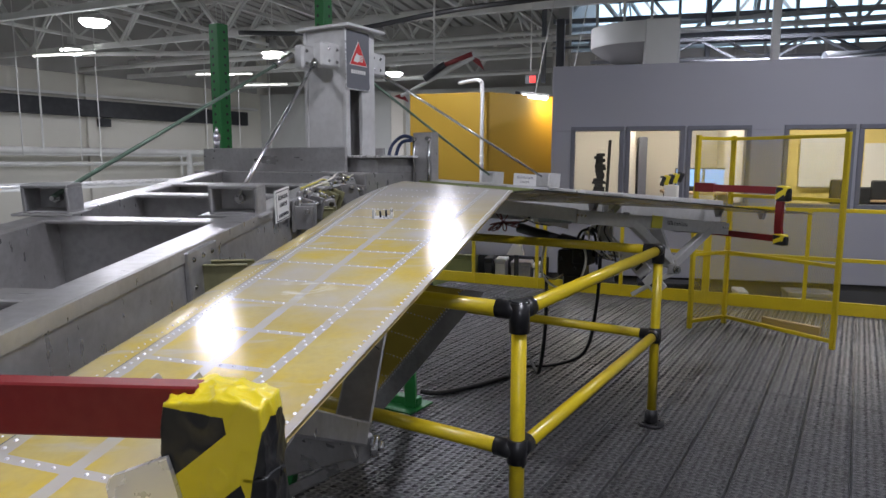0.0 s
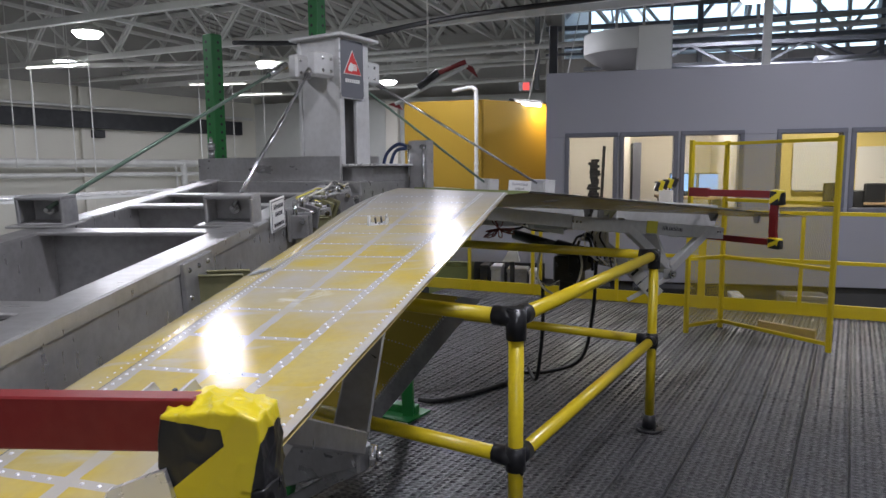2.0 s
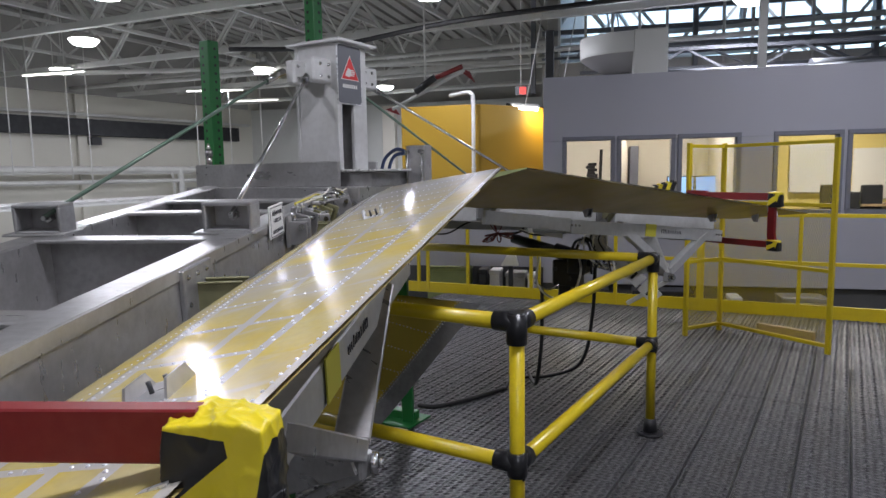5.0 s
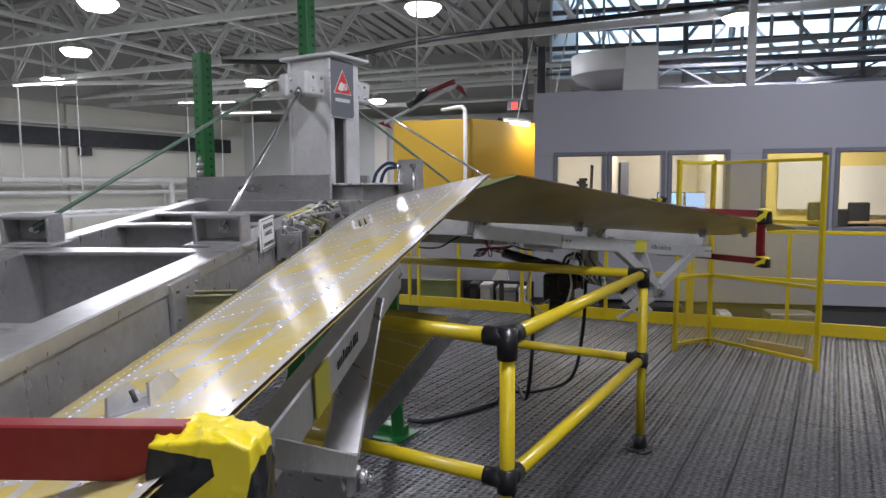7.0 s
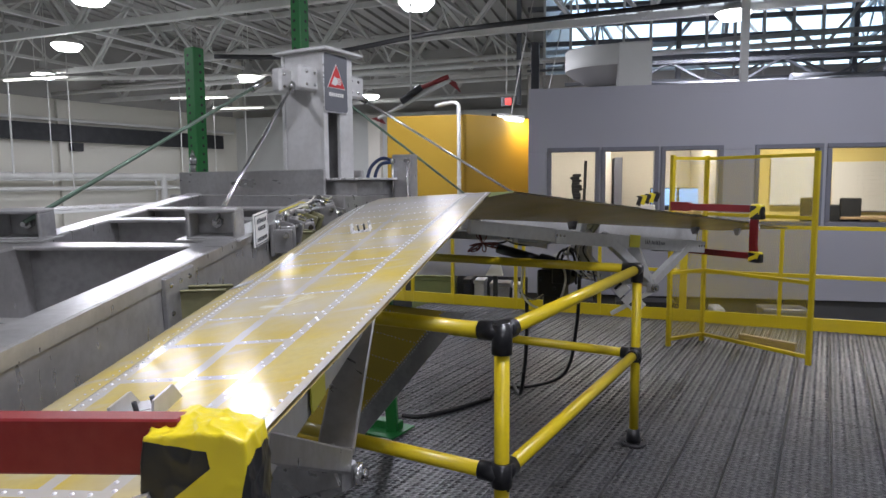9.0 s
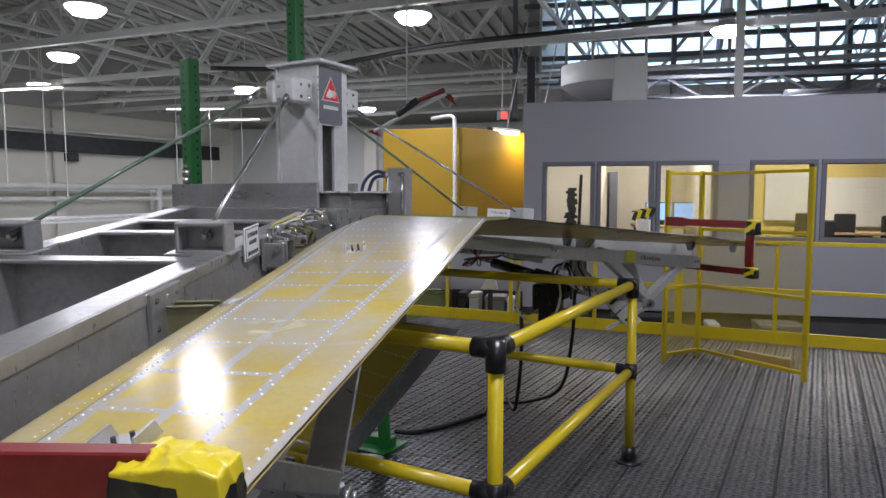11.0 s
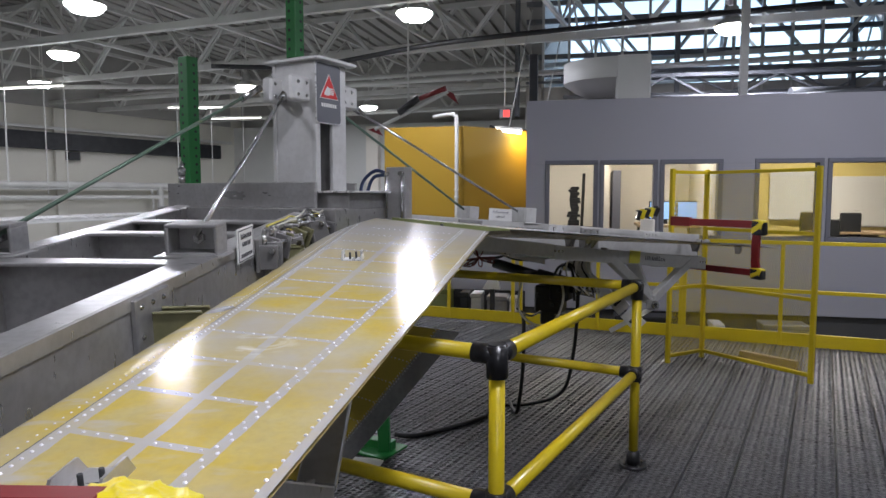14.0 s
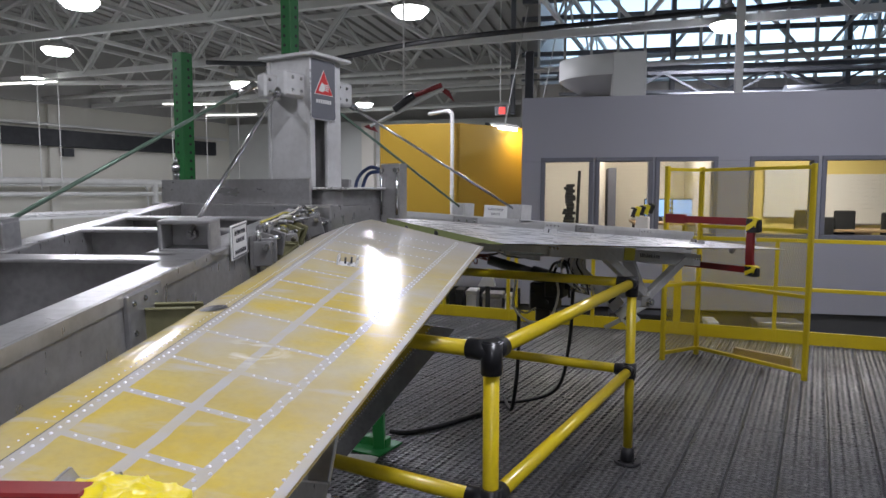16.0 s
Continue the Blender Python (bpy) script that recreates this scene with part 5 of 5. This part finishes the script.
green_post(-3.2, 1.5, -1.0, 2.86, 0.125, "green painted square steel post with bolt holes")
green_post(-1.9, 1.5, -1.0, 4.9, 0.105, "tall green perforated square steel post")
t = thing("relief_valve", RIG @ pose(-1.33, -0.1, 1.675), "polished steel relief valve on the centre frame", "valve")
bm = fresh()
rod(bm, (0, 0, 0), (0, 0, 0.05), 0.018), rod(bm, (0, 0, 0.05), (0, 0, 0.09), 0.024, n=6), rod(bm, (0, 0, 0.09), (0, 0, 0.13), 0.016, 0.006)
part("body", bm, STEEL, t)


# ---------- offices ----------
def office():
    o = thing("office_wall", OFFICE, "grey painted office front with framed windows", "wall", kind="structure")
    holes = [(0.305, 0.868), (1.003, 1.609), (1.746, 2.385), (2.863, 3.531), (3.681, 4.6), (4.75, 5.6)]
    z0, z1, H, D = 1.09, 1.995, 2.825, 0.14
    bm = fresh()
    slab(bm, (0, 0, 0.11), (8.5, D, z0), 0.004)
    slab(bm, (0, 0, z1), (8.5, D, H), 0.004)
    x = 0
    for a, b in holes + [(8.5, 8.5)]:
        slab(bm, (x, 0.0, z0), (a, D, z1), 0)
        x = b
    part("wall", bm, GREYWALL, o)
    part("low_wall", slab(fresh(), (-4.5, 0.0, 0.32), (0.0, D, 0.86), 0.004), GREYWALL, o)
    # both recess backs get a dark colour in place of shade
    part("low_base", slab(fresh(), (-4.5, 0.5, -1.0), (0.0, 0.6, 0.32), 0.004), GROUND, o, "recess under the low wall, its shade painted dark")
    part("base", slab(fresh(), (0, 0.06, -1.0), (8.5, D, 0.11), 0), GROUND, o, "recess at the wall's foot, its shade painted dark")
    part("side_wall", slab(fresh(), (0, D, -1.0), (D, 6.9, H), 0.004), GREYWALL, o)
    part("roof", slab(fresh(), (0, D, H - 0.12), (8.5, 6.9, H - 0.02), 0.004), GREYWALL, o)
    for i, (a, b) in enumerate(holes):
        w = part("window", fresh_frame(a, b, z0, z1, D), FRAME_GREY, o, "slate grey window frame")
        gl = part("pane", slab(fresh(), (a, 0.07, z0), (b, 0.076, z1), 0), GLASS, w)
        gl.visible_shadow = False
    part("inner_back", slab(fresh(), (D, 3.1, -0.1), (2.6, 3.2, H), 0), CREAM, o)
    part("inner_back", slab(fresh(), (2.6, 3.1, -0.1), (8.5, 3.2, H), 0), PALE_YELLOW, o, "pale yellow painted office wall")
    part("inner_floor", slab(fresh(), (D, D, -0.1), (8.5, 3.1, 0.0), 0), GROUND, o)
    part("partition", slab(fresh(), (2.52, D, 0), (2.6, 3.1, 2.7), 0), CREAM, o)
    part("partition", slab(fresh(), (1.06, 1.9, 0), (1.14, 3.1, 2.7), 0), CREAM, o)
    for x, w in ((0.7, 18), (1.9, 14), (4.2, 34)):
        l = bpy.data.lights.new("office_light", "AREA")
        l.shape, l.size, l.size_y, l.energy, l.color = "RECTANGLE", 0.9, 0.5, w, (1, 0.92, 0.78)
        ob = new("office_light", l)
        ob.matrix_world = OFFICE @ pose(x, 1.6, 2.66)


def fresh_frame(a, b, z0, z1, D):
    bm = fresh()
    f = 0.055
    slab(bm, (a - f, -0.02, z1), (b + f, D + 0.01, z1 + f), 0.005)
    slab(bm, (a - f, -0.02, z0 - f), (b + f, D + 0.01, z0), 0.005)
    slab(bm, (a - f, -0.02, z0), (a, D + 0.01, z1), 0.005)
    slab(bm, (b, -0.02, z0), (b + f, D + 0.01, z1), 0.005)
    return bm


office()


def office_things():
    def at(x, y, z=0):
        return OFFICE @ pose(x, y, z)
    for x0, x1, za, zb in ((3.78, 4.45, 1.2, 1.98), (4.72, 6.1, 1.1, 1.9)):
        w = thing("whiteboard", at((x0 + x1) / 2, 3.08, 0), "whiteboard with faint handwriting", "whiteboard", "whiteboards")
        part("board", slab(fresh(), (x0 - (x0 + x1) / 2, -0.02, za), (x1 - (x0 + x1) / 2, 0, zb), 0.004), PAPER, w)
        bm = fresh()
        rnd = random.Random(int(x0 * 10))
        for k in range(46):
            x, z = -0.36 + (k % 6) * 0.11 + rnd.uniform(0, 0.03), zb - 0.1 - (k // 6) * 0.065
            bar(bm, (x, -0.022, z), (x + rnd.uniform(0.02, 0.07), -0.022, z + rnd.uniform(-0.012, 0.012)), 0.002, 0.004, 0)
        part("scribble", bm, INK, w)
        part("tray", slab(fresh(), (-0.3, -0.07, za - 0.02), (0.3, -0.02, za), 0.003), ALU, w)
    d = thing("desk", at(2.1, 2.2), "office desk with two lit monitors behind glass", "desk")
    part("top", slab(fresh(), (-0.5, -0.4, 1.1), (0.4, 0.6, 1.14), 0.004), WOOD, d)
    for x in (-0.45, 0.35):
        part("leg", slab(fresh(), (x, 0.5, 0), (x + 0.04, 0.54, 1.1), 0.004), DARK, d)
    for x, z, wd in ((2.0, 1.13, 0.42), (2.42, 1.08, 0.40)):
        m = thing("monitor", at(x, 2.3, 1.14), "flat computer monitor with a lit blue screen", "monitor", "monitors")
        part("case", slab(fresh(), (-wd / 2, 0, 0.06), (wd / 2, 0.03, 0.36), 0.006), BLACK, m)
        part("screen", slab(fresh(), (-wd / 2 + 0.015, -0.004, 0.075), (wd / 2 - 0.015, 0.0, 0.345), 0), SCREEN, m)
        part("foot", slab(fresh(), (-0.08, -0.02, 0), (0.08, 0.1, 0.06), 0.005), BLACK, m)
    r = thing("equipment_rack", at(0.6, 2.3), "tall black tool stand with tools", "tool stand")
    part("mast", bar(fresh(), (0.1, 0, 0), (0.16, 0, 1.95), 0.05, 0.05), BLACK, r)
    part("mast", bar(fresh(), (-0.1, 0, 0), (-0.1, 0, 1.65), 0.03, 0.03), BLACK, r)
    bm = fresh()
    rnd = random.Random(3)
    for k in range(14):
        z = 1.1 + k * 0.045
        slab(bm, (-0.06 + rnd.uniform(-0.05, 0.02), -0.06, z), (0.09 + rnd.uniform(-0.03, 0.03), 0.06, z + 0.05), 0.01)
    part("tool", bm, BLACK, r)
    part("base", slab(fresh(), (-0.2, -0.2, 0.9), (0.4, 0.2, 1.08), 0.01), BLACK, r)
    dd = thing("inner_door", at(1.3, 1.85), "grey inner door frame standing ajar", "door")
    part("leaf", slab(fresh(), (-0.1, 0, 0), (0.02, 0.9, 1.98), 0.004), FRAME_GREY, dd)
    for x, y, z, s, in ((4.3, 2.6, 0.95, 0.34), (4.42, 2.2, 0.85, 0.3), (4.75, 2.3, 0.95, 0.3), (5.45, 2.4, 0.92, 0.3)):
        c = thing("office_chair", at(x, y), "dark grey office chair back behind the glass", "chair", "office chairs")
        part("backrest", slab(fresh(), (-s / 2, 0, z), (s / 2, 0.06, z + 0.38), 0.03), DARK, c)
        part("seat", slab(fresh(), (-s / 2, -0.4, 0.45), (s / 2, 0.05, 0.52), 0.03), DARK, c)
        part("stem", bar(fresh(), (0, 0.03, 0.5), (0, 0.03, z + 0.1), 0.04, 0.03), BLACK, c)
        part("base", rod(fresh(), (0, -0.2, 0), (0, -0.2, 0.46), 0.2, 0.03, 12), BLACK, c)
    tb = thing("meeting_table", at(4.9, 2.55), "plain wooden meeting table behind the glass", "table")
    part("top", slab(fresh(), (-0.7, -0.3, 1.0), (0.9, 0.35, 1.04), 0.005), WOOD, tb)
    part("pedestal", slab(fresh(), (-0.3, -0.1, 0), (0.3, 0.1, 1.0), 0.01), WOOD, tb)
    # boxes at the foot of the wall, beyond the deck
    for x, wd, h, mat, lab in ((-1.35, 0.6, 0.29, PRIMER, "olive green storage chest by the wall"), (-0.85, 0.11, 0.26, DARK, "black plastic storage box on the floor"), (-0.68, 0.14, 0.25, ALU_PALE, "pale grey storage box on the floor"), (-0.39, 0.27, 0.22, ALU_DULL, "dull grey storage box on the floor"), (-0.17, 0.1, 0.2, CREAM, "pale storage box on the floor"),
                               (0.6, 0.5, 0.12, DARK, "dark low cabinet on the floor"), (1.5, 0.7, 0.12, DARK, "dark low cabinet on the floor"), (2.35, 0.12, 0.06, PAPER, "white carton on the floor"), (3.1, 0.5, 0.08, ALU_DULL, "grey steel trunking box on the floor")):
        b = thing("storage_box", at(x, -0.35 if x > 0 else 0.26, -1.0), lab, "box")
        part("body", slab(fresh(), (-wd / 2, -0.16, 0), (wd / 2, 0.16, 1.0 + h - 0.06), 0.01), mat, b)
        part("lid", slab(fresh(), (-wd / 2 - 0.01, -0.17, 1.0 + h - 0.06), (wd / 2 + 0.01, 0.17, 1.0 + h), 0.01), mat, b)
    b = thing("wall_unit", at(-0.42, -0.2, 0.36), "white plastic wall unit with a sloped top", "wall unit")
    bm = fresh()
    plate(bm, [(-0.13, 0, 0), (0.1, 0, 0), (0.06, 0, 0.16), (-0.04, 0, 0.16)], (0, 1, 0), 0.12)
    part("shell", bm, PAPER, b)
    part("arm", slab(fresh(), (-0.03, 0.03, -0.95), (0.03, 0.09, 0.0), 0.004), DARK, b)
    # hood and posts over the roof
    h = thing("roof_hood", at(1.0, 1.1, 2.81), "large white curved air hood on the office roof", "air duct")
    bm = fresh()
    rows = []
    for k in range(25):
        a = math.pi * (0.5 + k / 24)
        x, y = 0.16 + 0.72 * math.cos(a), 0.62 * math.sin(a)
        rows.append((bm.verts.new((x, y, 0.37)), bm.verts.new((x, y, 0.645)), bm.verts.new((0.16 + (x - 0.16) * 0.8, y * 0.8, 0.27)), bm.verts.new((0.16 + (x - 0.16) * 0.45, y * 0.45, 0.14))))
    for p0, p1 in zip(rows, rows[1:]):
        bm.faces.new((p0[2], p1[2], p1[0], p0[0]))
        bm.faces.new((p0[3], p1[3], p1[2], p0[2])).smooth = True
    band = fresh()
    ring = [(band.verts.new(p[0].co), band.verts.new(p[1].co)) for p in rows]
    for p0, p1 in zip(ring, ring[1:]):
        band.faces.new((p0[0], p1[0], p1[1], p0[1])).smooth = True
    band.faces.new([p[1] for p in ring])
    part("band", band, WHITE, h)
    # the white hood's shaded underside is coloured grey
    part("bowl", bm, DECKING, h, "underside of the hood, its shade painted grey")
    part("duct", slab(fresh(), (0.15, -0.625, 0.0), (0.6, 0.625, 0.66), 0.02), WHITE, h)
    # added dark block: stands for the shaded void below the hood
    part("rim", slab(fresh(), (-0.3, -0.3, 0.0), (0.2, 0.3, 0.12), 0.03), DARK, h)
    p = thing("roof_post", at(2.9, 1.2, 2.81), "pale steel post on the office roof", "post", "roof posts")
    part("shaft", slab(fresh(), (-0.05, -0.05, 0), (0.05, 0.05, 1.6), 0.005), TRUSS, p)
    p = thing("roof_post", at(0.0, 1.2, 2.81), "dark steel post behind the office corner", "post", "roof posts")
    part("shaft", slab(fresh(), (-0.06, -0.05, 0), (0.06, 0.05, 0.85), 0.005), DARK, p)
    rnd = random.Random(12)
    for k in range(9):      # ductwork and conduit on the office roof
        x, z = rnd.uniform(1.3, 6.5), 2.92 + rnd.uniform(0, 0.3)
        single("conduit", rod(fresh(), (x, rnd.uniform(1.5, 3.0), z), (x + rnd.uniform(0.8, 2.5), rnd.uniform(1.5, 3.0), z + rnd.uniform(-0.25, 0.25)), rnd.choice((0.03, 0.05, 0.08))), OLD_STEEL, OFFICE, "dark conduit on the office roof", "conduit", "roof conduits")
    single("roof_duct", slab(fresh(), (1.7, 3.2, 2.81), (8.2, 3.7, 3.3), 0.03), OLD_STEEL, OFFICE, "long dark rectangular air duct on the office roof", "air duct")
    a = thing("air_handler", at(4.3, 2.6, 2.81), "dark rounded air handling drum on the office roof", "air handler")
    part("drum", rod(fresh(), (-0.4, 0, 0.3), (0.5, 0, 0.3), 0.17, n=24), OLD_STEEL, a)
    part("cradle", slab(fresh(), (-0.3, -0.12, 0), (0.4, 0.12, 0.15), 0.01), OLD_STEEL, a)


office_things()


# ---------- back of the hall ----------
def back_of_hall():
    y = thing("booth", HALL @ pose(-4.2, 11.5, 0), "mustard yellow painted booth wall", "wall", kind="structure")
    part("wall", slab(fresh(), (-0.07, 0, -1.0), (1.42, 0.2, 2.82), 0.01), YWALL, y)
    part("return_wall", bar(fresh(), (1.35, 0.06, 0.91), (3.6, 3.0, 0.91), 0.2, 3.82, 0.01), YWALL, y)
    part("call_point", slab(fresh(), (2.6, 1.4, 1.36), (2.65, 1.5, 1.46), 0.004), SIGN_RED, y)
    part("call_point", slab(fresh(), (2.7, 1.53, 1.36), (2.75, 1.63, 1.46), 0.004), SIGN_RED, y)
    p = thing("standpipe", HALL @ pose(-2.85, 11.3, 0), "white painted standpipe with an elbow", "pipe")
    bm = pipe(fresh(), ((-0.5, 0.3, 3.0), (-0.15, 0.1, 3.02), (-0.03, 0.0, 2.98), (0.0, 0, 2.85), (0, 0, 2.0), (0, 0, 1.0), (0, 0, -1.0)), 0.034, 14)
    part("pipe", bm, ALU_PALE, p)
    for z in (1.55, 1.68):
        part("collar", rod(fresh(), (0, 0, z), (0, 0, z + 0.03), 0.042, n=14), TRUSS, p)
    e = thing("exit_sign", HALL @ pose(-2.22, 12.5, 3.07), "red lit exit sign on a short drop", "exit sign")
    part("box", slab(fresh(), (-0.02, 0, 0), (0.1, 0.05, 0.13), 0.005), EXIT, e)
    part("back_panel", slab(fresh(), (-0.1, 0.01, -0.02), (0.11, 0.06, 0.15), 0.004), SIGN, e)
    part("drop", rod(fresh(), (0, 0.025, 0.15), (0, 0.025, 3.66), 0.01), TRUSS, e)
    for x, y, z, w in ((-2.1, 12.3, 2.79, 0.26), (-1.6, 12.9, 2.62, 0.09)):
        l = thing("pendant_lamp", HALL @ pose(x, y, z, 0, 7, 0), "low hanging lamp with a glowing underside", "ceiling lamp", "pendant lamps")
        part("shade", slab(fresh(), (-w, -0.08, 0.02), (w, 0.08, 0.07), 0.015), TRUSS, l)
        part("lens", slab(fresh(), (-w + 0.02, -0.07, -0.035), (w - 0.02, 0.07, 0.02), 0.015), LAMP, l)
        part("drop", rod(fresh(), (0, 0, 0.07), (0.15, 0, 2.2), 0.01), TRUSS, l)
    disc_lamp(HALL @ pose(-1.75, 12.4, 2.72, 30, 0, 0), 6.5, 0.3, (1, 0.75, 0.36))
    # pilaster and grey panel by the booth
    single("pillar", slab(fresh(), (-9.6, 23.9, -1), (-9.1, 24.19, 4.2), 0.01), CREAM, HALL, "cream painted pillar on the far wall", "pillar", kind="structure")
    # overhead boom
    b = thing("boom_arm", HALL @ pose(-2.75, 8.0, 2.64), "red, white and black jointed boom arm", "boom arm")
    part("tube", rod(fresh(), (-0.35, 0, -0.2), (0.62, 0, 0.24), 0.022), WHITE, b)
    part("sleeve", rod(fresh(), (-0.02, -0.03, 0.0), (0.25, -0.03, 0.17), 0.045), BLACK, b)
    part("sleeve", rod(fresh(), (0.25, -0.03, 0.16), (0.6, -0.03, 0.28), 0.03), RED, b)
    part("flag", plate(fresh(), [(0.55, 0, 0.27), (0.68, 0, 0.22), (0.75, 0, 0.08), (0.6, 0, 0.2)], (0, 1, 0), 0.03), RED, b)
    part("flag", plate(fresh(), [(-0.45, 0, -0.2), (-0.33, 0, -0.17), (-0.25, 0, -0.28), (-0.36, 0, -0.24)], (0, 1, 0), 0.03), RED, b)
    part("hanger", rod(fresh(), (0.1, 0, 0.0), (0.1, 0, 3.98), 0.012), TRUSS, b)
    single("ceiling_cable", pipe(fresh(), ((-7.5, 11, 4.0), (-5.5, 11.1, 3.93), (-3.2, 11.2, 4.2), (-0.5, 11.3, 4.35), (3, 11.4, 4.5)), 0.045), RUBBER, HALL, "thick black cable slung below the trusses", "cable")
    single("ceiling_cable", pipe(fresh(), ((-2.6, 13.0, 2.95), (-2.0, 13, 2.85), (-1.2, 13, 2.75)), 0.03), RUBBER, HALL, "thick black cable slung below the trusses", "cable")


back_of_hall()


def west_wall():
    W0 = -15.98
    single("wall_beam", slab(fresh(), (W0, 4, 3.0), (W0 + 0.3, 23.3, 3.52), 0.01), DARK, WEST, "dark steel crane beam along the hall wall", "beam")
    for y in (7.6, 12.3, 17.0, 21.6):
        single("pilaster", slab(fresh(), (W0, y - 0.15, -1), (W0 + 0.12, y + 0.15, 4.3), 0.01), WALL_CREAM, WEST, "white painted wall pilaster", "pilaster", "wall pilasters")
        single("beam_bracket", slab(fresh(), (W0 + 0.05, y + 0.2, 2.7), (W0 + 0.28, y + 0.55, 2.96), 0.01), DARK, WEST, "dark steel bracket under the crane beam", "bracket", "beam brackets")
    single("wall_ledge", slab(fresh(), (W0, 2, 3.62), (W0 + 0.15, 24, 3.72), 0.01), TRUSS, WEST, "pale horizontal ledge on the hall wall", "ledge")
    single("upper_cladding", slab(fresh(), (W0, 2, 4.32), (W0 + 0.1, 24, 6.6), 0.01), DECKING, WEST, "grey upper wall cladding", "cladding", kind="structure")
    for z, r, y1 in ((1.9, 0.11, 20.3), (1.5, 0.07, 23.8), (1.78, 0.035, 20.0)):
        single("wall_pipe", pipe(fresh(), ((W0 + 0.5, 2, z), (W0 + 0.5, y1 - 0.6, z), (W0 + 0.5, y1 - 0.1, z - 0.03), (W0 + 0.5, y1, z - 0.3), (W0 + 0.5, y1, z - 1.2)), r, 12), TRUSS, WEST, "pale galvanised service pipe along the hall wall", "pipe", "wall pipes")
    for k, (x, y, z0) in enumerate(((-14.6, 12.9, 1.9), (-13.4, 12.9, 1.6), (-12.9, 13.0, 1.5), (-12.2, 16.2, 1.3), (-11.8, 16.3, 1.2), (-11.6, 18.6, 1.6), (-12.6, 18.4, 1.7), (-14.0, 11.8, 1.7))):
        single("drop_conduit", rod(fresh(), (x, y, z0), (x, y, 6.63), 0.012 if k else 0.022, n=8), TRUSS, HALL, "thin steel drop rod from the roof", "conduit", "drop conduits")
    for p, q in (((-14.7, 12.9), (-12.9, 13.0)), ((-13.1, 17.0), (-11.5, 17.5)), ((-15.2, 9.5), (-13.2, 9.6)), ((-10.8, 20.6), (-9.2, 20.8)), ((-13.6, 19.9), (-11.9, 20.2))):
        t = thing("strip_light", HALL, "long white strip light fitting, lit", "strip light", "strip lights")
        part("body", bar(fresh(), (*p, 4.22), (*q, 4.22), 0.12, 0.05), WHITE, t)
        part("tube", bar(fresh(), (*p, 4.16), (*q, 4.18), 0.06, 0.03), TUBE, t)
        part("hanger", rod(fresh(), ((p[0] + q[0]) / 2, (p[1] + q[1]) / 2, 4.25), ((p[0] + q[0]) / 2, (p[1] + q[1]) / 2, 6.73), 0.01), TRUSS, t)
    single("bench_top", slab(fresh(), (-15.4, 2, 0.9), (-13.6, 19, 0.98), 0.01), PAPER, HALL, "long pale work surface along the wall", "bench")
    single("bench_top", slab(fresh(), (-12.8, 4, 1.06), (-11.6, 17, 1.12), 0.01), ALU_BRIGHT, HALL, "long pale work surface in the hall", "bench")
    c = thing("machine_cabinet", HALL @ pose(-7.2, 4.6, -1.0), "dark green machine cabinet in the hall", "cabinet")
    part("body", slab(fresh(), (-0.6, -0.5, 0), (0.45, 0.5, 2.25), 0.02), GREEN, c)
    part("door", slab(fresh(), (0.45, -0.45, 0.1), (0.47, 0.45, 2.15), 0.01), GREEN, c)


west_wall()

# ---------- what moves ----------
DEFLECTION = [(0, 3.42), (0.5, 3.03), (1, 3.29), (1.5, 3.93), (2, 5.06), (2.5, 6.08), (3, 6.9), (3.5, 8.13), (4, 10.59), (4.2, 11.71), (5, 15.4),
              (5.7, 17.82), (6.3, 18.72), (6.6, 18.92), (7, 18.62), (7.3, 17.62), (7.5, 16.62), (8, 13.86), (8.5, 11.81), (9, 10.28), (9.2, 9.66),
              (10.2, 7.41), (11.3, 5.57), (11.5, 5.26), (12, 4.14), (12.5, 3.29), (13, 2.9), (13.5, 2.52), (14, 1.9), (14.5, 1.2), (15, -0.11),
              (15.3, -1.51), (15.6, -2.82), (16, -4.43)]


def motions():
    for ob, m in ELEVATORS:
        walk(ob, [(t, m @ pose(0, 0, 0, 0, -d, 0)) for t, d in DEFLECTION])


motions()
